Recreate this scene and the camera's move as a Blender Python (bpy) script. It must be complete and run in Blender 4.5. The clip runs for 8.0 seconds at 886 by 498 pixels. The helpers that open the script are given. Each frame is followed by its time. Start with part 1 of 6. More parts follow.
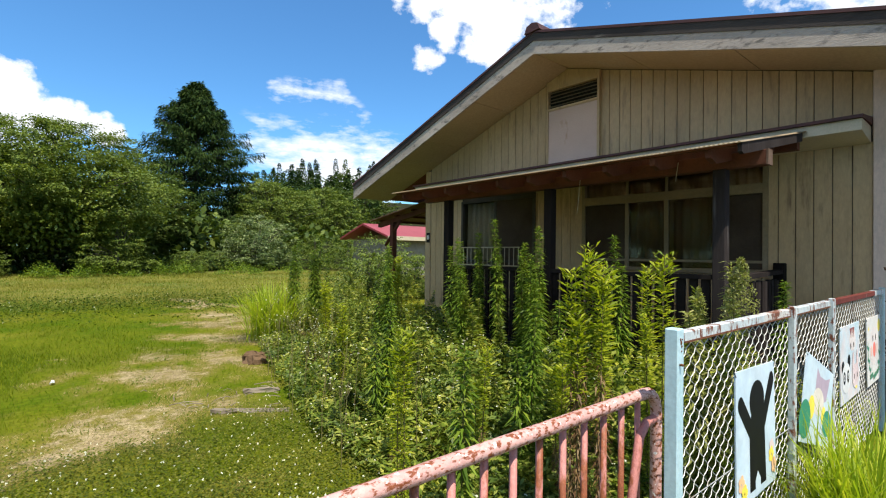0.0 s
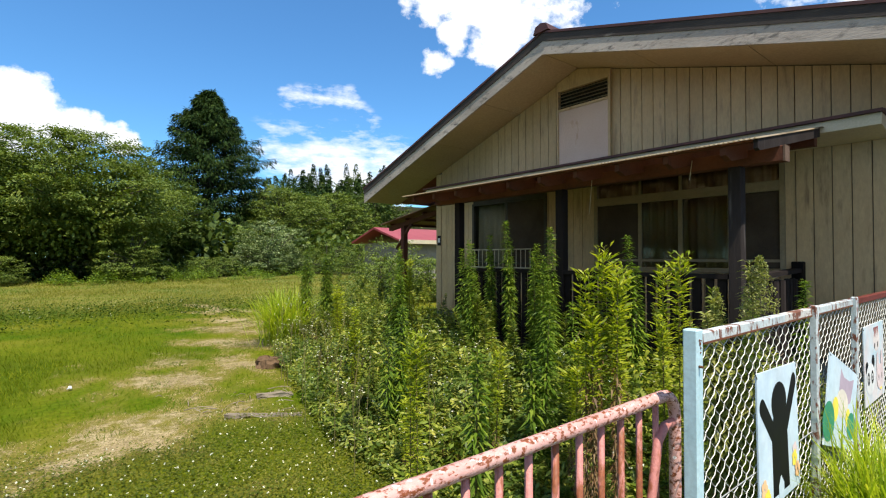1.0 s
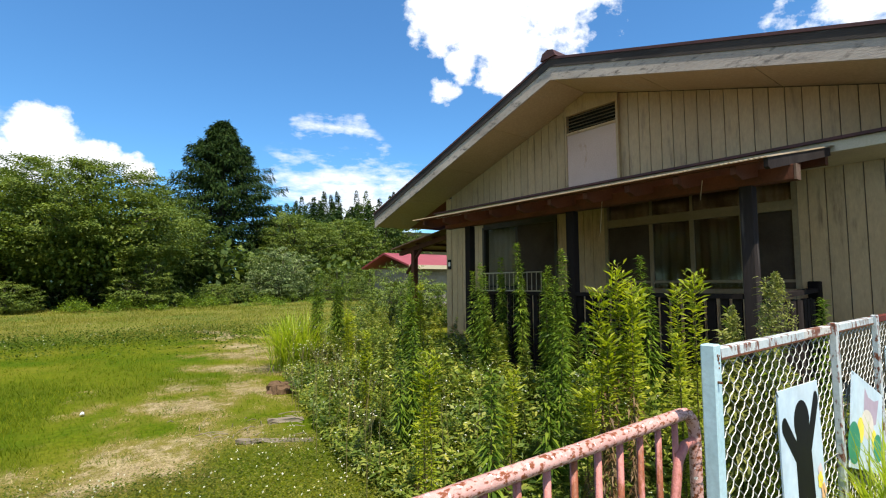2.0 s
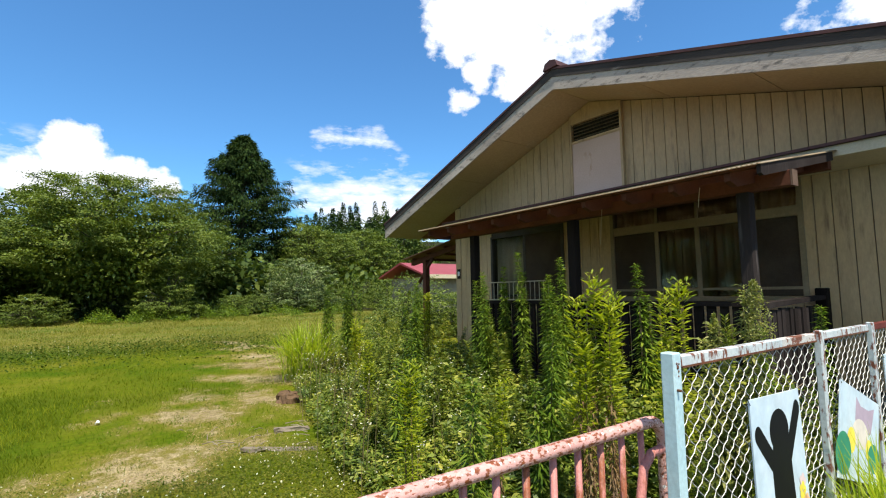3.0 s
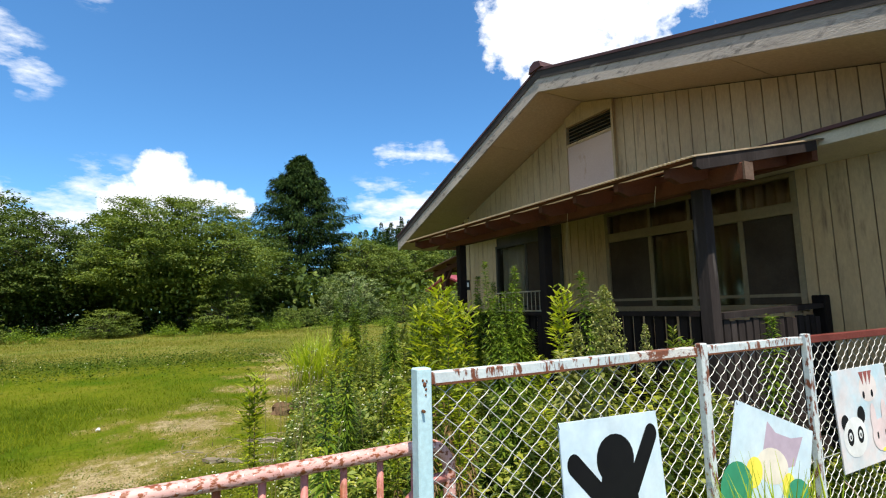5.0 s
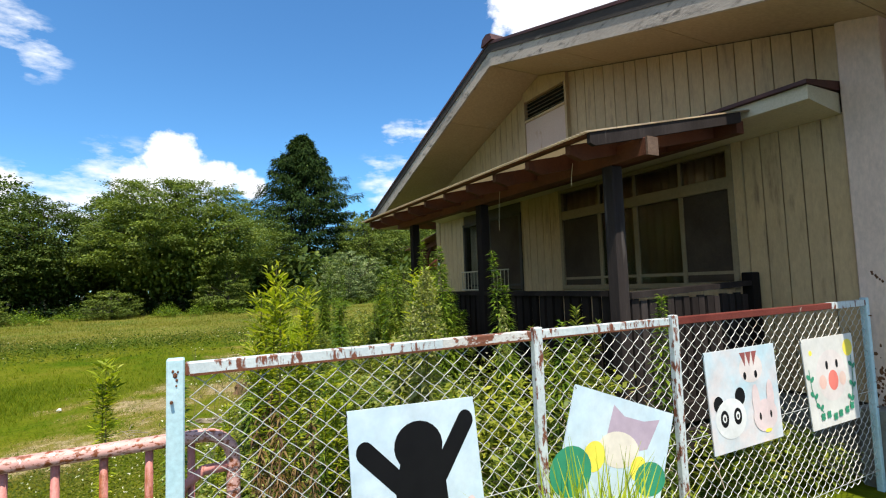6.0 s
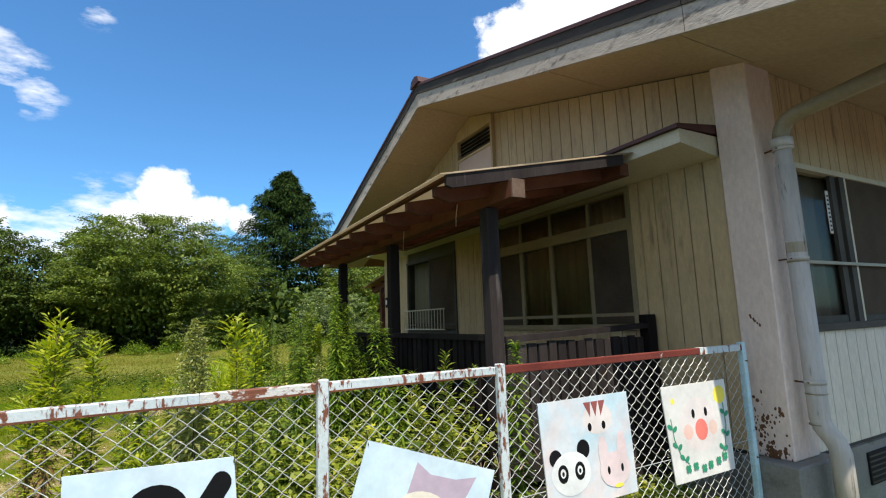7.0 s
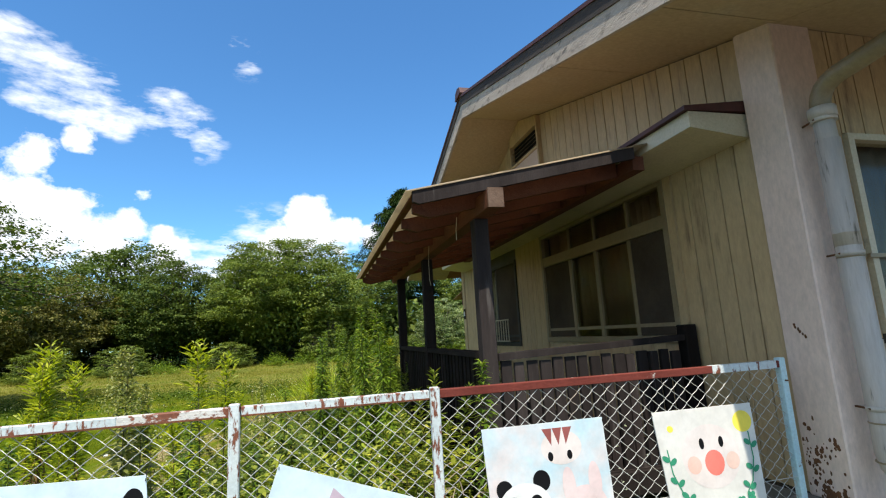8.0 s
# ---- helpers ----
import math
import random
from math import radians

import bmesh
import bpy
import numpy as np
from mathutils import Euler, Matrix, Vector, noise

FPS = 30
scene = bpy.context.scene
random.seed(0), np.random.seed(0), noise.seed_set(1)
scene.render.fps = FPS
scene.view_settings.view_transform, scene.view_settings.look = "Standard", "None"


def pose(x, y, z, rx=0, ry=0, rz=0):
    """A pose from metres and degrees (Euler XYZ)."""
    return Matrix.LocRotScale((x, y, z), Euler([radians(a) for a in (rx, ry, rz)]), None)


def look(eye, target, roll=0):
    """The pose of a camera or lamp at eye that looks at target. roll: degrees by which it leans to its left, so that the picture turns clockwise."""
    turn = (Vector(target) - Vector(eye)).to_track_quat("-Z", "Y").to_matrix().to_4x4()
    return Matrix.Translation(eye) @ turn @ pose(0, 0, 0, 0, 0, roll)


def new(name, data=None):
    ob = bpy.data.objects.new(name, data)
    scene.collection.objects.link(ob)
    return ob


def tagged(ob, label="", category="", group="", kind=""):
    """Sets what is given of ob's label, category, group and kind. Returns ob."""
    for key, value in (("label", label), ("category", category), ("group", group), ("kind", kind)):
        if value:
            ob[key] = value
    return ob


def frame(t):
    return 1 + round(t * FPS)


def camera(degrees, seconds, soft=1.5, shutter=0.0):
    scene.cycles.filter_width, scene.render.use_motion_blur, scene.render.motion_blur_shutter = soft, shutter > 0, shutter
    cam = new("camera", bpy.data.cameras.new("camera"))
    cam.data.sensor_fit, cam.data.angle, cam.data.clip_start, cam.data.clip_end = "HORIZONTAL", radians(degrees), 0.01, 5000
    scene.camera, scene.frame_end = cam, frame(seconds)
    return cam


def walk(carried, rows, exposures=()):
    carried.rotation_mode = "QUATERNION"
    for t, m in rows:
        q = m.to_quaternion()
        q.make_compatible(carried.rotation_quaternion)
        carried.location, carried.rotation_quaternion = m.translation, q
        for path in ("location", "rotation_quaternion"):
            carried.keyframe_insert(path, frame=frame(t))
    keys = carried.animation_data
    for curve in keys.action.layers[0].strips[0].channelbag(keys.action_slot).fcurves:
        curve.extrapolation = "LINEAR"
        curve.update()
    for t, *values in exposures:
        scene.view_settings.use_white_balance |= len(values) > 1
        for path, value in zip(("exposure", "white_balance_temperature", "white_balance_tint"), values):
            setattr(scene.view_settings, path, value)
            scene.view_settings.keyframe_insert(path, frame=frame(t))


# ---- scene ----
cam = camera(84.0, 8.0, 1.15)
PATH = [
    (0, (0.173, 0.114, 1.529), (1.48, 1.628, 1.552), 0.7),
    (0.5, (0.188, 0.121, 1.525), (1.482, 1.646, 1.545), 0.3),
    (1, (0.189, 0.132, 1.525), (1.461, 1.675, 1.56), -0.0),
    (1.5, (0.166, 0.137, 1.493), (1.393, 1.713, 1.593), -0.2),
    (2.8, (0.235, 0.042, 1.495), (1.495, 1.586, 1.669), -0.5),
    (3, (0.291, -0.032, 1.496), (1.466, 1.576, 1.673), -0.9),
    (3.5, (0.478, -0.146, 1.477), (1.502, 1.562, 1.664), -1.4),
    (4, (0.745, -0.25, 1.472), (1.79, 1.441, 1.692), -1.3),
    (4.2, (0.818, -0.304, 1.452), (1.847, 1.395, 1.684), -1.0),
    (5.3, (1.439, -0.546, 1.469), (2.387, 1.201, 1.688), -1.6),
    (5.5, (1.574, -0.597, 1.45), (2.529, 1.149, 1.645), -1.8),
    (6, (1.941, -0.8, 1.475), (2.864, 0.968, 1.617), -2.0),
    (6.5, (2.321, -0.919, 1.49), (3.268, 0.826, 1.731), -1.9),
    (7, (2.709, -1.126, 1.498), (3.659, 0.61, 1.783), -2.0),
    (7.5, (3.145, -1.27, 1.509), (4.007, 0.51, 1.803), -2.2),
    (8, (3.588, -1.405, 1.520), (4.073, 0.506, 1.858), -3.3),
]
walk(cam, [(t, look(eye, target, roll)) for t, eye, target, roll in PATH], [(0, 0.57), (7, 0.58), (8, 0.68)])

# ---------------------------------------------------------------- sky and sun
SUN = Vector((-0.32, -1.0, 2.12)).normalized()
world = bpy.data.worlds.new("sky")
scene.world = world
world.use_nodes = True
wt = world.node_tree
wt.nodes.clear()
w_out = wt.nodes.new("ShaderNodeOutputWorld")
w_bg = wt.nodes.new("ShaderNodeBackground")
w_bg.inputs["Strength"].default_value = 0.110
w_sky = wt.nodes.new("ShaderNodeTexSky")
w_sky.sky_type = "NISHITA"
w_sky.sun_disc = False
w_sky.sun_elevation = math.asin(SUN.z)
w_sky.sun_rotation = math.atan2(SUN.x, SUN.y)
w_sky.air_density, w_sky.dust_density, w_sky.ozone_density = 1.0, 0.3, 2.5
w_co = wt.nodes.new("ShaderNodeTexCoord")


def wmath(op, a, b=None, clamp=False):
    n = wt.nodes.new("ShaderNodeMath")
    n.operation, n.use_clamp = op, clamp
    for i, v in enumerate((a, b)):
        if v is None:
            continue
        if isinstance(v, (int, float)):
            n.inputs[i].default_value = v
        else:
            wt.links.new(v, n.inputs[i])
    return n.outputs[0]


def heading(az, el):
    a, e = radians(az), radians(el)
    return Vector((math.cos(a) * math.cos(e), math.sin(a) * math.cos(e), math.sin(e)))


# cumulus heaps: bearing, height, radius (degrees), weight
HEAPS = [(43, 31, 6.5, 1.0), (51, 30, 4, 0.9), (37, 29, 5, 0.9), (44, 25, 3.2, 0.75), (51.5, 21.8, 1.6, 0.62), (49.3, 24.6, 1.8, 0.66), (91, 13, 2.7, 1.0), (87.5, 11.8, 2.6, 0.95), (84.2, 11.6, 1.6, 0.85),
         (94, 11, 2.4, 0.8), (60, 7, 3.5, 0.7), (115.5, 12, 3.6, 0.9), (110, 10.5, 3.0, 0.85), (105.5, 9.6, 2.6, 0.85), (121, 13, 4, 0.9), (128, 11, 6, 0.9), (107.8, 15.2, 0.9, 0.55), (113, 19.8, 1.3, 0.55), (117.4, 18, 2.0, 0.7),
         # unseen heaps outside the view, added to whiten the sky's fill light
         (150, 22, 11, 0.8), (172, 40, 13, 0.8), (195, 18, 12, 0.8), (215, 52, 14, 0.7), (240, 26, 13, 0.85), (262, 14, 10, 0.8), (285, 34, 12, 0.8), (305, 16, 11, 0.8), (325, 46, 13, 0.7), (345, 22, 11, 0.8), (8, 18, 9, 0.8)]
# thin veils and streaks: both ends as bearing and height, half width, weight
VEILS = [(68, 17.4, 61.5, 17.8, 1.1, 0.8), (60.5, 16.8, 58.6, 15.2, 0.9, 0.5), (70, 12.8, 61, 13.2, 1.9, 0.55), (66, 10, 57, 9.5, 3.6, 1.0), (98, 9.5, 90, 10, 3.2, 0.95), (97, 13, 93, 13, 1.8, 0.5), (119, 27, 112, 24.4, 1.9, 0.85),
         (118, 22.8, 110, 21.6, 1.1, 0.8), (105.6, 24.2, 102.6, 21.6, 2.0, 0.72), (110, 23.2, 106, 22.4, 1.4, 0.5), (122, 9, 100, 8, 3.2, 0.85), (99, 30.4, 98, 29.4, 1.3, 0.42)]


def sky_noise(scale, detail, roughness, stretch):
    n, m = wt.nodes.new("ShaderNodeTexNoise"), wt.nodes.new("ShaderNodeMapping")
    n.inputs["Scale"].default_value, n.inputs["Detail"].default_value, n.inputs["Roughness"].default_value = scale, detail, roughness
    m.inputs["Scale"].default_value = stretch
    wt.links.new(w_co.outputs["Generated"], m.inputs["Vector"])
    wt.links.new(m.outputs["Vector"], n.inputs["Vector"])
    return wmath("SUBTRACT", n.outputs["Fac"], 0.5)


def sky_blobs(spots):
    total = None
    for az, el, rad, weight in spots:
        dot = wt.nodes.new("ShaderNodeVectorMath")
        dot.operation = "DOT_PRODUCT"
        wt.links.new(w_co.outputs["Generated"], dot.inputs[0])
        dot.inputs[1].default_value = heading(az, el)
        edge = math.cos(radians(rad * 1.5))
        blob = wmath("MULTIPLY", wmath("DIVIDE", wmath("SUBTRACT", dot.outputs["Value"], edge), 1 - edge, True), weight)
        total = blob if total is None else wmath("MAXIMUM", total, blob)
    return total


heap = sky_blobs(HEAPS)
lumps = wmath("ADD", wmath("MULTIPLY", sky_noise(22.0, 8.0, 0.6, (1, 1, 1.3)), 1.5), wmath("MULTIPLY", sky_noise(7.0, 3.0, 0.5, (1, 1, 1.4)), 1.3))
puff = wmath("MULTIPLY", wmath("SUBTRACT", wmath("ADD", heap, lumps), 0.36), 3.6, True)
puff = wmath("MULTIPLY", puff, wmath("MULTIPLY", heap, 6.0, True), True)
spots = []
for a0, e0, a1, e1, wide, weight in VEILS:
    steps = max(2, round(abs(a1 - a0) / wide) + 1)
    spots += [(a0 + (a1 - a0) * k / (steps - 1), e0 + (e1 - e0) * k / (steps - 1), wide, weight) for k in range(steps)]
thin = sky_blobs(spots)
wisps = wmath("ADD", wmath("MULTIPLY", sky_noise(11.0, 9.0, 0.62, (1, 1, 3.4)), 3.6), wmath("MULTIPLY", sky_noise(34.0, 6.0, 0.6, (1, 1, 2.2)), 1.2))
veil = wmath("MULTIPLY", wmath("SUBTRACT", wmath("ADD", wmath("MULTIPLY", thin, 1.15), wisps), 0.32), 1.0, True)
veil = wmath("MULTIPLY", wmath("MULTIPLY", veil, wmath("MULTIPLY", thin, 2.2, True)), 0.85)
puff = wmath("MAXIMUM", puff, veil)
w_mix = wt.nodes.new("ShaderNodeMix")
w_mix.data_type = "RGBA"
w_tint = wt.nodes.new("ShaderNodeMix")
w_tint.data_type, w_tint.blend_type = "RGBA", "MULTIPLY"
w_tint.inputs[0].default_value = 1.0
w_tint.inputs[7].default_value = (0.57, 1.0, 1.27, 1)
wt.links.new(w_sky.outputs["Color"], w_tint.inputs[6])
wt.links.new(puff, w_mix.inputs[0])
wt.links.new(w_tint.outputs[2], w_mix.inputs[6])
w_mix.inputs[7].default_value = (7.4, 7.6, 8.0, 1)
wt.links.new(w_mix.outputs[2], w_bg.inputs["Color"])
wt.links.new(w_bg.outputs[0], w_out.inputs["Surface"])

sun_data = bpy.data.lights.new("sun", "SUN")
sun_data.energy, sun_data.angle, sun_data.color = 5.0, radians(0.53), (1.0, 0.93, 0.80)
sun = new("sun", sun_data)
sun.matrix_world = look(SUN * 60, (0, 0, 0))


# ---------------------------------------------------------------- materials
def material(name):
    m = bpy.data.materials.new(name)
    m.use_nodes = True
    return m, m.node_tree, m.node_tree.nodes["Principled BSDF"]


def ramp(nt, fac, stops):
    r = nt.nodes.new("ShaderNodeValToRGB")
    e = r.color_ramp.elements
    while len(e) < len(stops):
        e.new(0.5)
    for el, (p, c) in zip(e, stops):
        el.position = p
        el.color = (*c, 1) if len(c) == 3 else c
    nt.links.new(fac, r.inputs["Fac"])
    return r.outputs["Color"]


def mixed(nt, fac, a, b, blend="MIX"):
    n = nt.nodes.new("ShaderNodeMix")
    n.data_type, n.blend_type = "RGBA", blend
    for i, v in ((0, fac), (6, a), (7, b)):
        if isinstance(v, (int, float)):
            n.inputs[i].default_value = v
        elif isinstance(v, tuple):
            n.inputs[i].default_value = (*v, 1)
        else:
            nt.links.new(v, n.inputs[i])
    return n.outputs[2]


def noise_of(nt, scale, stretch=(1, 1, 1), detail=6.0, rough=0.6, offset=0.0):
    co = nt.nodes.new("ShaderNodeTexCoord")
    mp = nt.nodes.new("ShaderNodeMapping")
    mp.inputs["Scale"].default_value = stretch
    mp.inputs["Location"].default_value = (offset, offset * 0.7, offset * 1.3)
    n = nt.nodes.new("ShaderNodeTexNoise")
    n.inputs["Scale"].default_value, n.inputs["Detail"].default_value, n.inputs["Roughness"].default_value = scale, detail, rough
    nt.links.new(co.outputs["Object"], mp.inputs["Vector"])
    nt.links.new(mp.outputs["Vector"], n.inputs["Vector"])
    return n.outputs["Fac"]


def surface(name, c1, c2, scale=3.0, stretch=(1, 1, 1), rough=0.6, metal=0.0, fine=60.0, bump=0.15, wear=None, wear_at=(0.55, 0.62), wear_scale=6.0,
            wear_stretch=(1, 1, 1), vary=0.0, spots=None):
    """Painted or raw surface: broad tone, fine grain, optional worn second layer and spots."""
    m, nt, bsdf = material(name)
    broad = ramp(nt, noise_of(nt, scale, stretch), [(0.32, c1), (0.68, c2)])
    grain = noise_of(nt, fine, stretch, 4.0, 0.7, 3.0)
    col = mixed(nt, 0.35, broad, ramp(nt, grain, [(0.3, (0.55, 0.55, 0.55)), (0.7, (1.25, 1.25, 1.25))]), "MULTIPLY")
    if vary:
        info = nt.nodes.new("ShaderNodeObjectInfo")
        col = mixed(nt, 1.0, col, ramp(nt, info.outputs["Random"], [(0, (1 - vary,) * 3), (1, (1 + vary,) * 3)]), "MULTIPLY")
    if wear:
        f = ramp(nt, noise_of(nt, wear_scale, wear_stretch, 8.0, 0.65, 11.0), [(wear_at[0], (0, 0, 0)), (wear_at[1], (1, 1, 1))])
        worn = ramp(nt, grain, [(0.3, tuple(v * 0.55 for v in wear)), (0.7, wear)])
        col = mixed(nt, f, col, worn)
    if spots:
        f = ramp(nt, noise_of(nt, spots[1], (1, 1, 1), 2.0, 0.5, 23.0), [(spots[2], (0, 0, 0)), (spots[2] + 0.03, (1, 1, 1))])
        col = mixed(nt, f, col, spots[0])
    nt.links.new(col, bsdf.inputs["Base Color"])
    bsdf.inputs["Roughness"].default_value, bsdf.inputs["Metallic"].default_value = rough, metal
    bsdf.inputs["Specular IOR Level"].default_value = 0.2 if rough > 0.7 else 0.4
    b = nt.nodes.new("ShaderNodeBump")
    b.inputs["Strength"].default_value, b.inputs["Distance"].default_value = bump, 0.01
    nt.links.new(grain, b.inputs["Height"])
    nt.links.new(b.outputs["Normal"], bsdf.inputs["Normal"])
    return m


def leafy(name, c1, c2, c3, glow=0.35, rough=0.5, patches=(0.9, (0.72, 0.78, 0.7), (1.2, 1.15, 1.05))):
    """Leaves: a tone for each leaf, light passing through."""
    m, nt, bsdf = material(name)
    geo = nt.nodes.new("ShaderNodeNewGeometry")
    tone = ramp(nt, geo.outputs["Random Per Island"], [(0.0, c1), (0.55, c2), (1.0, c3)])
    patch = ramp(nt, noise_of(nt, patches[0]), [(0.36, patches[1]), (0.64, patches[2])])
    col = mixed(nt, 1.0, tone, patch, "MULTIPLY")
    nt.links.new(col, bsdf.inputs["Base Color"])
    bsdf.inputs["Roughness"].default_value = rough
    bsdf.inputs["Specular IOR Level"].default_value = 0.08 if rough > 0.7 else 0.3
    tr = nt.nodes.new("ShaderNodeBsdfTranslucent")
    nt.links.new(mixed(nt, 1.0, col, (1.5, 1.5, 0.6), "MULTIPLY"), tr.inputs["Color"])
    mx = nt.nodes.new("ShaderNodeMixShader")
    mx.inputs[0].default_value = glow
    nt.links.new(bsdf.outputs[0], mx.inputs[1])
    nt.links.new(tr.outputs[0], mx.inputs[2])
    nt.links.new(mx.outputs[0], nt.nodes["Material Output"].inputs["Surface"])
    return m


UP = (1, 1, 0.12)
M_SIDING = surface("cream_siding", (0.43, 0.30, 0.155), (0.505, 0.362, 0.195), 1.6, (1, 1, 0.3), 0.55, 0, 45, 0.08, (0.22, 0.14, 0.08), (0.56, 0.75), 3.0, (3, 3, 0.4), 0.05)
# paler copy of the siding: sunlight painted into the lower side boards
M_SIDING_LIT = surface("sunlit_siding", (0.58, 0.50, 0.39), (0.66, 0.58, 0.47), 1.6, (1, 1, 0.3), 0.55, 0, 45, 0.08, (0.45, 0.43, 0.36), (0.62, 0.78), 3.0, (3, 3, 0.4), 0.04)
M_BACKING = surface("dark_joint_backing", (0.04, 0.03, 0.02), (0.07, 0.05, 0.035), 4)
M_COLUMN = surface("pinkish_column_paint", (0.63, 0.475, 0.385), (0.70, 0.545, 0.45), 1.5, (1, 1, 0.4), 0.6, 0, 40, 0.1, (0.40, 0.33, 0.27), (0.63, 0.78), 4.0, (1, 1, 0.3))
M_RUSTSPOT = surface("rust_spots", (0.09, 0.04, 0.02), (0.16, 0.07, 0.03), 20, rough=0.9)
M_SOFFIT = surface("cream_soffit_board", (0.41, 0.30, 0.185), (0.47, 0.352, 0.222), 0.8, (1, 1, 1), 0.7, 0, 30, 0.04, (0.52, 0.45, 0.33), (0.58, 0.8), 1.3)
M_BARGE = surface("weathered_barge_board", (0.33, 0.28, 0.235), (0.50, 0.43, 0.365), 2.2, (1, 0.25, 1), 0.8, 0, 70, 0.5, (0.17, 0.15, 0.13), (0.54, 0.68), 16.0, (1, 0.4, 1.0))
M_BARGE_D = surface("dark_weathered_barge_trim", (0.028, 0.023, 0.021), (0.065, 0.054, 0.047), 2.5, (1, 0.25, 1), 0.85, 0, 70, 0.5, (0.17, 0.155, 0.135), (0.63, 0.72), 6.0, (1, 0.3, 2))
M_ROOF = surface("dark_red_roof_metal", (0.16, 0.035, 0.03), (0.24, 0.06, 0.045), 2.0, rough=0.5, fine=30, bump=0.05, wear=(0.12, 0.06, 0.04))
M_ROOF_P = surface("faded_red_roof_metal", (0.24, 0.035, 0.04), (0.31, 0.06, 0.065), 1.0, rough=0.5, fine=30, bump=0.05)
M_FLASH = surface("dark_red_flashing", (0.05, 0.017, 0.015), (0.09, 0.03, 0.025), 3.0, rough=0.6)
M_WHITE = surface("aged_white_paint", (0.47, 0.40, 0.27), (0.55, 0.48, 0.34), 3.0, rough=0.5, wear=(0.45, 0.41, 0.30), wear_at=(0.6, 0.72))
M_FRAME = surface("cream_window_frame", (0.22, 0.165, 0.09), (0.28, 0.215, 0.125), 3.0, rough=0.4, fine=30, bump=0.05)
M_DARKFRAME = surface("bronze_sash", (0.045, 0.04, 0.032), (0.08, 0.07, 0.055), 3.0, rough=0.72)
M_PANEL = surface("pinkish_vent_panel", (0.54, 0.385, 0.30), (0.62, 0.46, 0.37), 1.5, rough=0.6, wear=(0.45, 0.24, 0.10), wear_at=(0.60, 0.74), wear_scale=3.2, wear_stretch=(1, 1, 0.5))
M_DARK = surface("dark_void", (0.012, 0.011, 0.01), (0.02, 0.018, 0.016), 4, rough=0.9)
M_CONC = surface("mossy_concrete_and_wall_shade", (0.16, 0.15, 0.13), (0.25, 0.235, 0.21), 2.0, rough=0.9, fine=50, bump=0.4, wear=(0.10, 0.11, 0.07), wear_at=(0.56, 0.7), wear_scale=3)
M_WOODR = surface("red_brown_stained_wood", (0.085, 0.030, 0.017), (0.14, 0.050, 0.027), 2.5, (1, 1, 1), 0.75, 0, 50, 0.35, (0.09, 0.04, 0.028), (0.55, 0.7), 4)
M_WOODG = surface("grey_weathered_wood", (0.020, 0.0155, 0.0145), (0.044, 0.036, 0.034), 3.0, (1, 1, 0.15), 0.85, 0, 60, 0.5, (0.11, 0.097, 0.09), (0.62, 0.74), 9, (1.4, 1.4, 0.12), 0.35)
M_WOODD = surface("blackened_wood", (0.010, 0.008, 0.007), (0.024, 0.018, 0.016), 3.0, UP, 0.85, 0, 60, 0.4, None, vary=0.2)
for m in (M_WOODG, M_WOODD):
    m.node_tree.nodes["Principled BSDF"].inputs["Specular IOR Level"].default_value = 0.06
M_WOODE = surface("pale_end_grain", (0.09, 0.05, 0.033), (0.15, 0.10, 0.072), 8.0, rough=0.85, bump=0.4)
M_INNER = surface("dim_plaster", (0.22, 0.19, 0.14), (0.28, 0.25, 0.19), 2, rough=0.9)
M_CURTAIN = surface("faded_brown_curtain", (0.36, 0.245, 0.155), (0.45, 0.32, 0.205), 1.5, (1, 1, 0.3), 0.9, 0, 90, 0.1)
M_CURTAIN_P = surface("pale_curtain", (0.30, 0.28, 0.23), (0.38, 0.35, 0.29), 1.5, (1, 1, 0.3), 0.9, 0, 90, 0.1)
M_CURTAIN_G = surface("dim_grey_curtain", (0.16, 0.145, 0.13), (0.25, 0.23, 0.21), 1.5, (1, 1, 0.3), 0.9, 0, 90, 0.1)
M_SCREEN = surface("grey_insect_screen", (0.05, 0.034, 0.022), (0.075, 0.055, 0.036), 3, rough=0.9)
M_PIPE = surface("white_drain_pipe", (0.40, 0.355, 0.30), (0.50, 0.45, 0.39), 2.5, UP, 0.45, 0, 40, 0.05, (0.17, 0.15, 0.12), (0.60, 0.68), 9, (2.5, 2.5, 0.28))
M_BLUEPAINT = surface("pale_blue_flaking_paint", (0.38, 0.56, 0.60), (0.50, 0.66, 0.69), 4, rough=0.5, fine=60, bump=0.06, wear=(0.24, 0.085, 0.04), wear_at=(0.67, 0.70), wear_scale=8)
M_RUSTWHITE = surface("white_paint_over_rust", (0.43, 0.49, 0.50), (0.56, 0.60, 0.59), 4, rough=0.6, fine=60, bump=0.15, wear=(0.20, 0.065, 0.032), wear_at=(0.515, 0.565), wear_scale=20, wear_stretch=(1.6, 1, 0.5))
M_RUSTRAIL = surface("white_rail_paint_over_rust", (0.50, 0.49, 0.45), (0.62, 0.60, 0.56), 4, rough=0.6, fine=60, bump=0.4, wear=(0.21, 0.07, 0.035), wear_at=(0.48, 0.53), wear_scale=11, wear_stretch=(1, 1, 1.6))
M_RUSTRED = surface("red_brown_rusted_rail", (0.10, 0.02, 0.014), (0.165, 0.037, 0.026), 4, rough=0.75, fine=60, bump=0.4, wear=(0.62, 0.58, 0.52), wear_at=(0.64, 0.68), wear_scale=6)
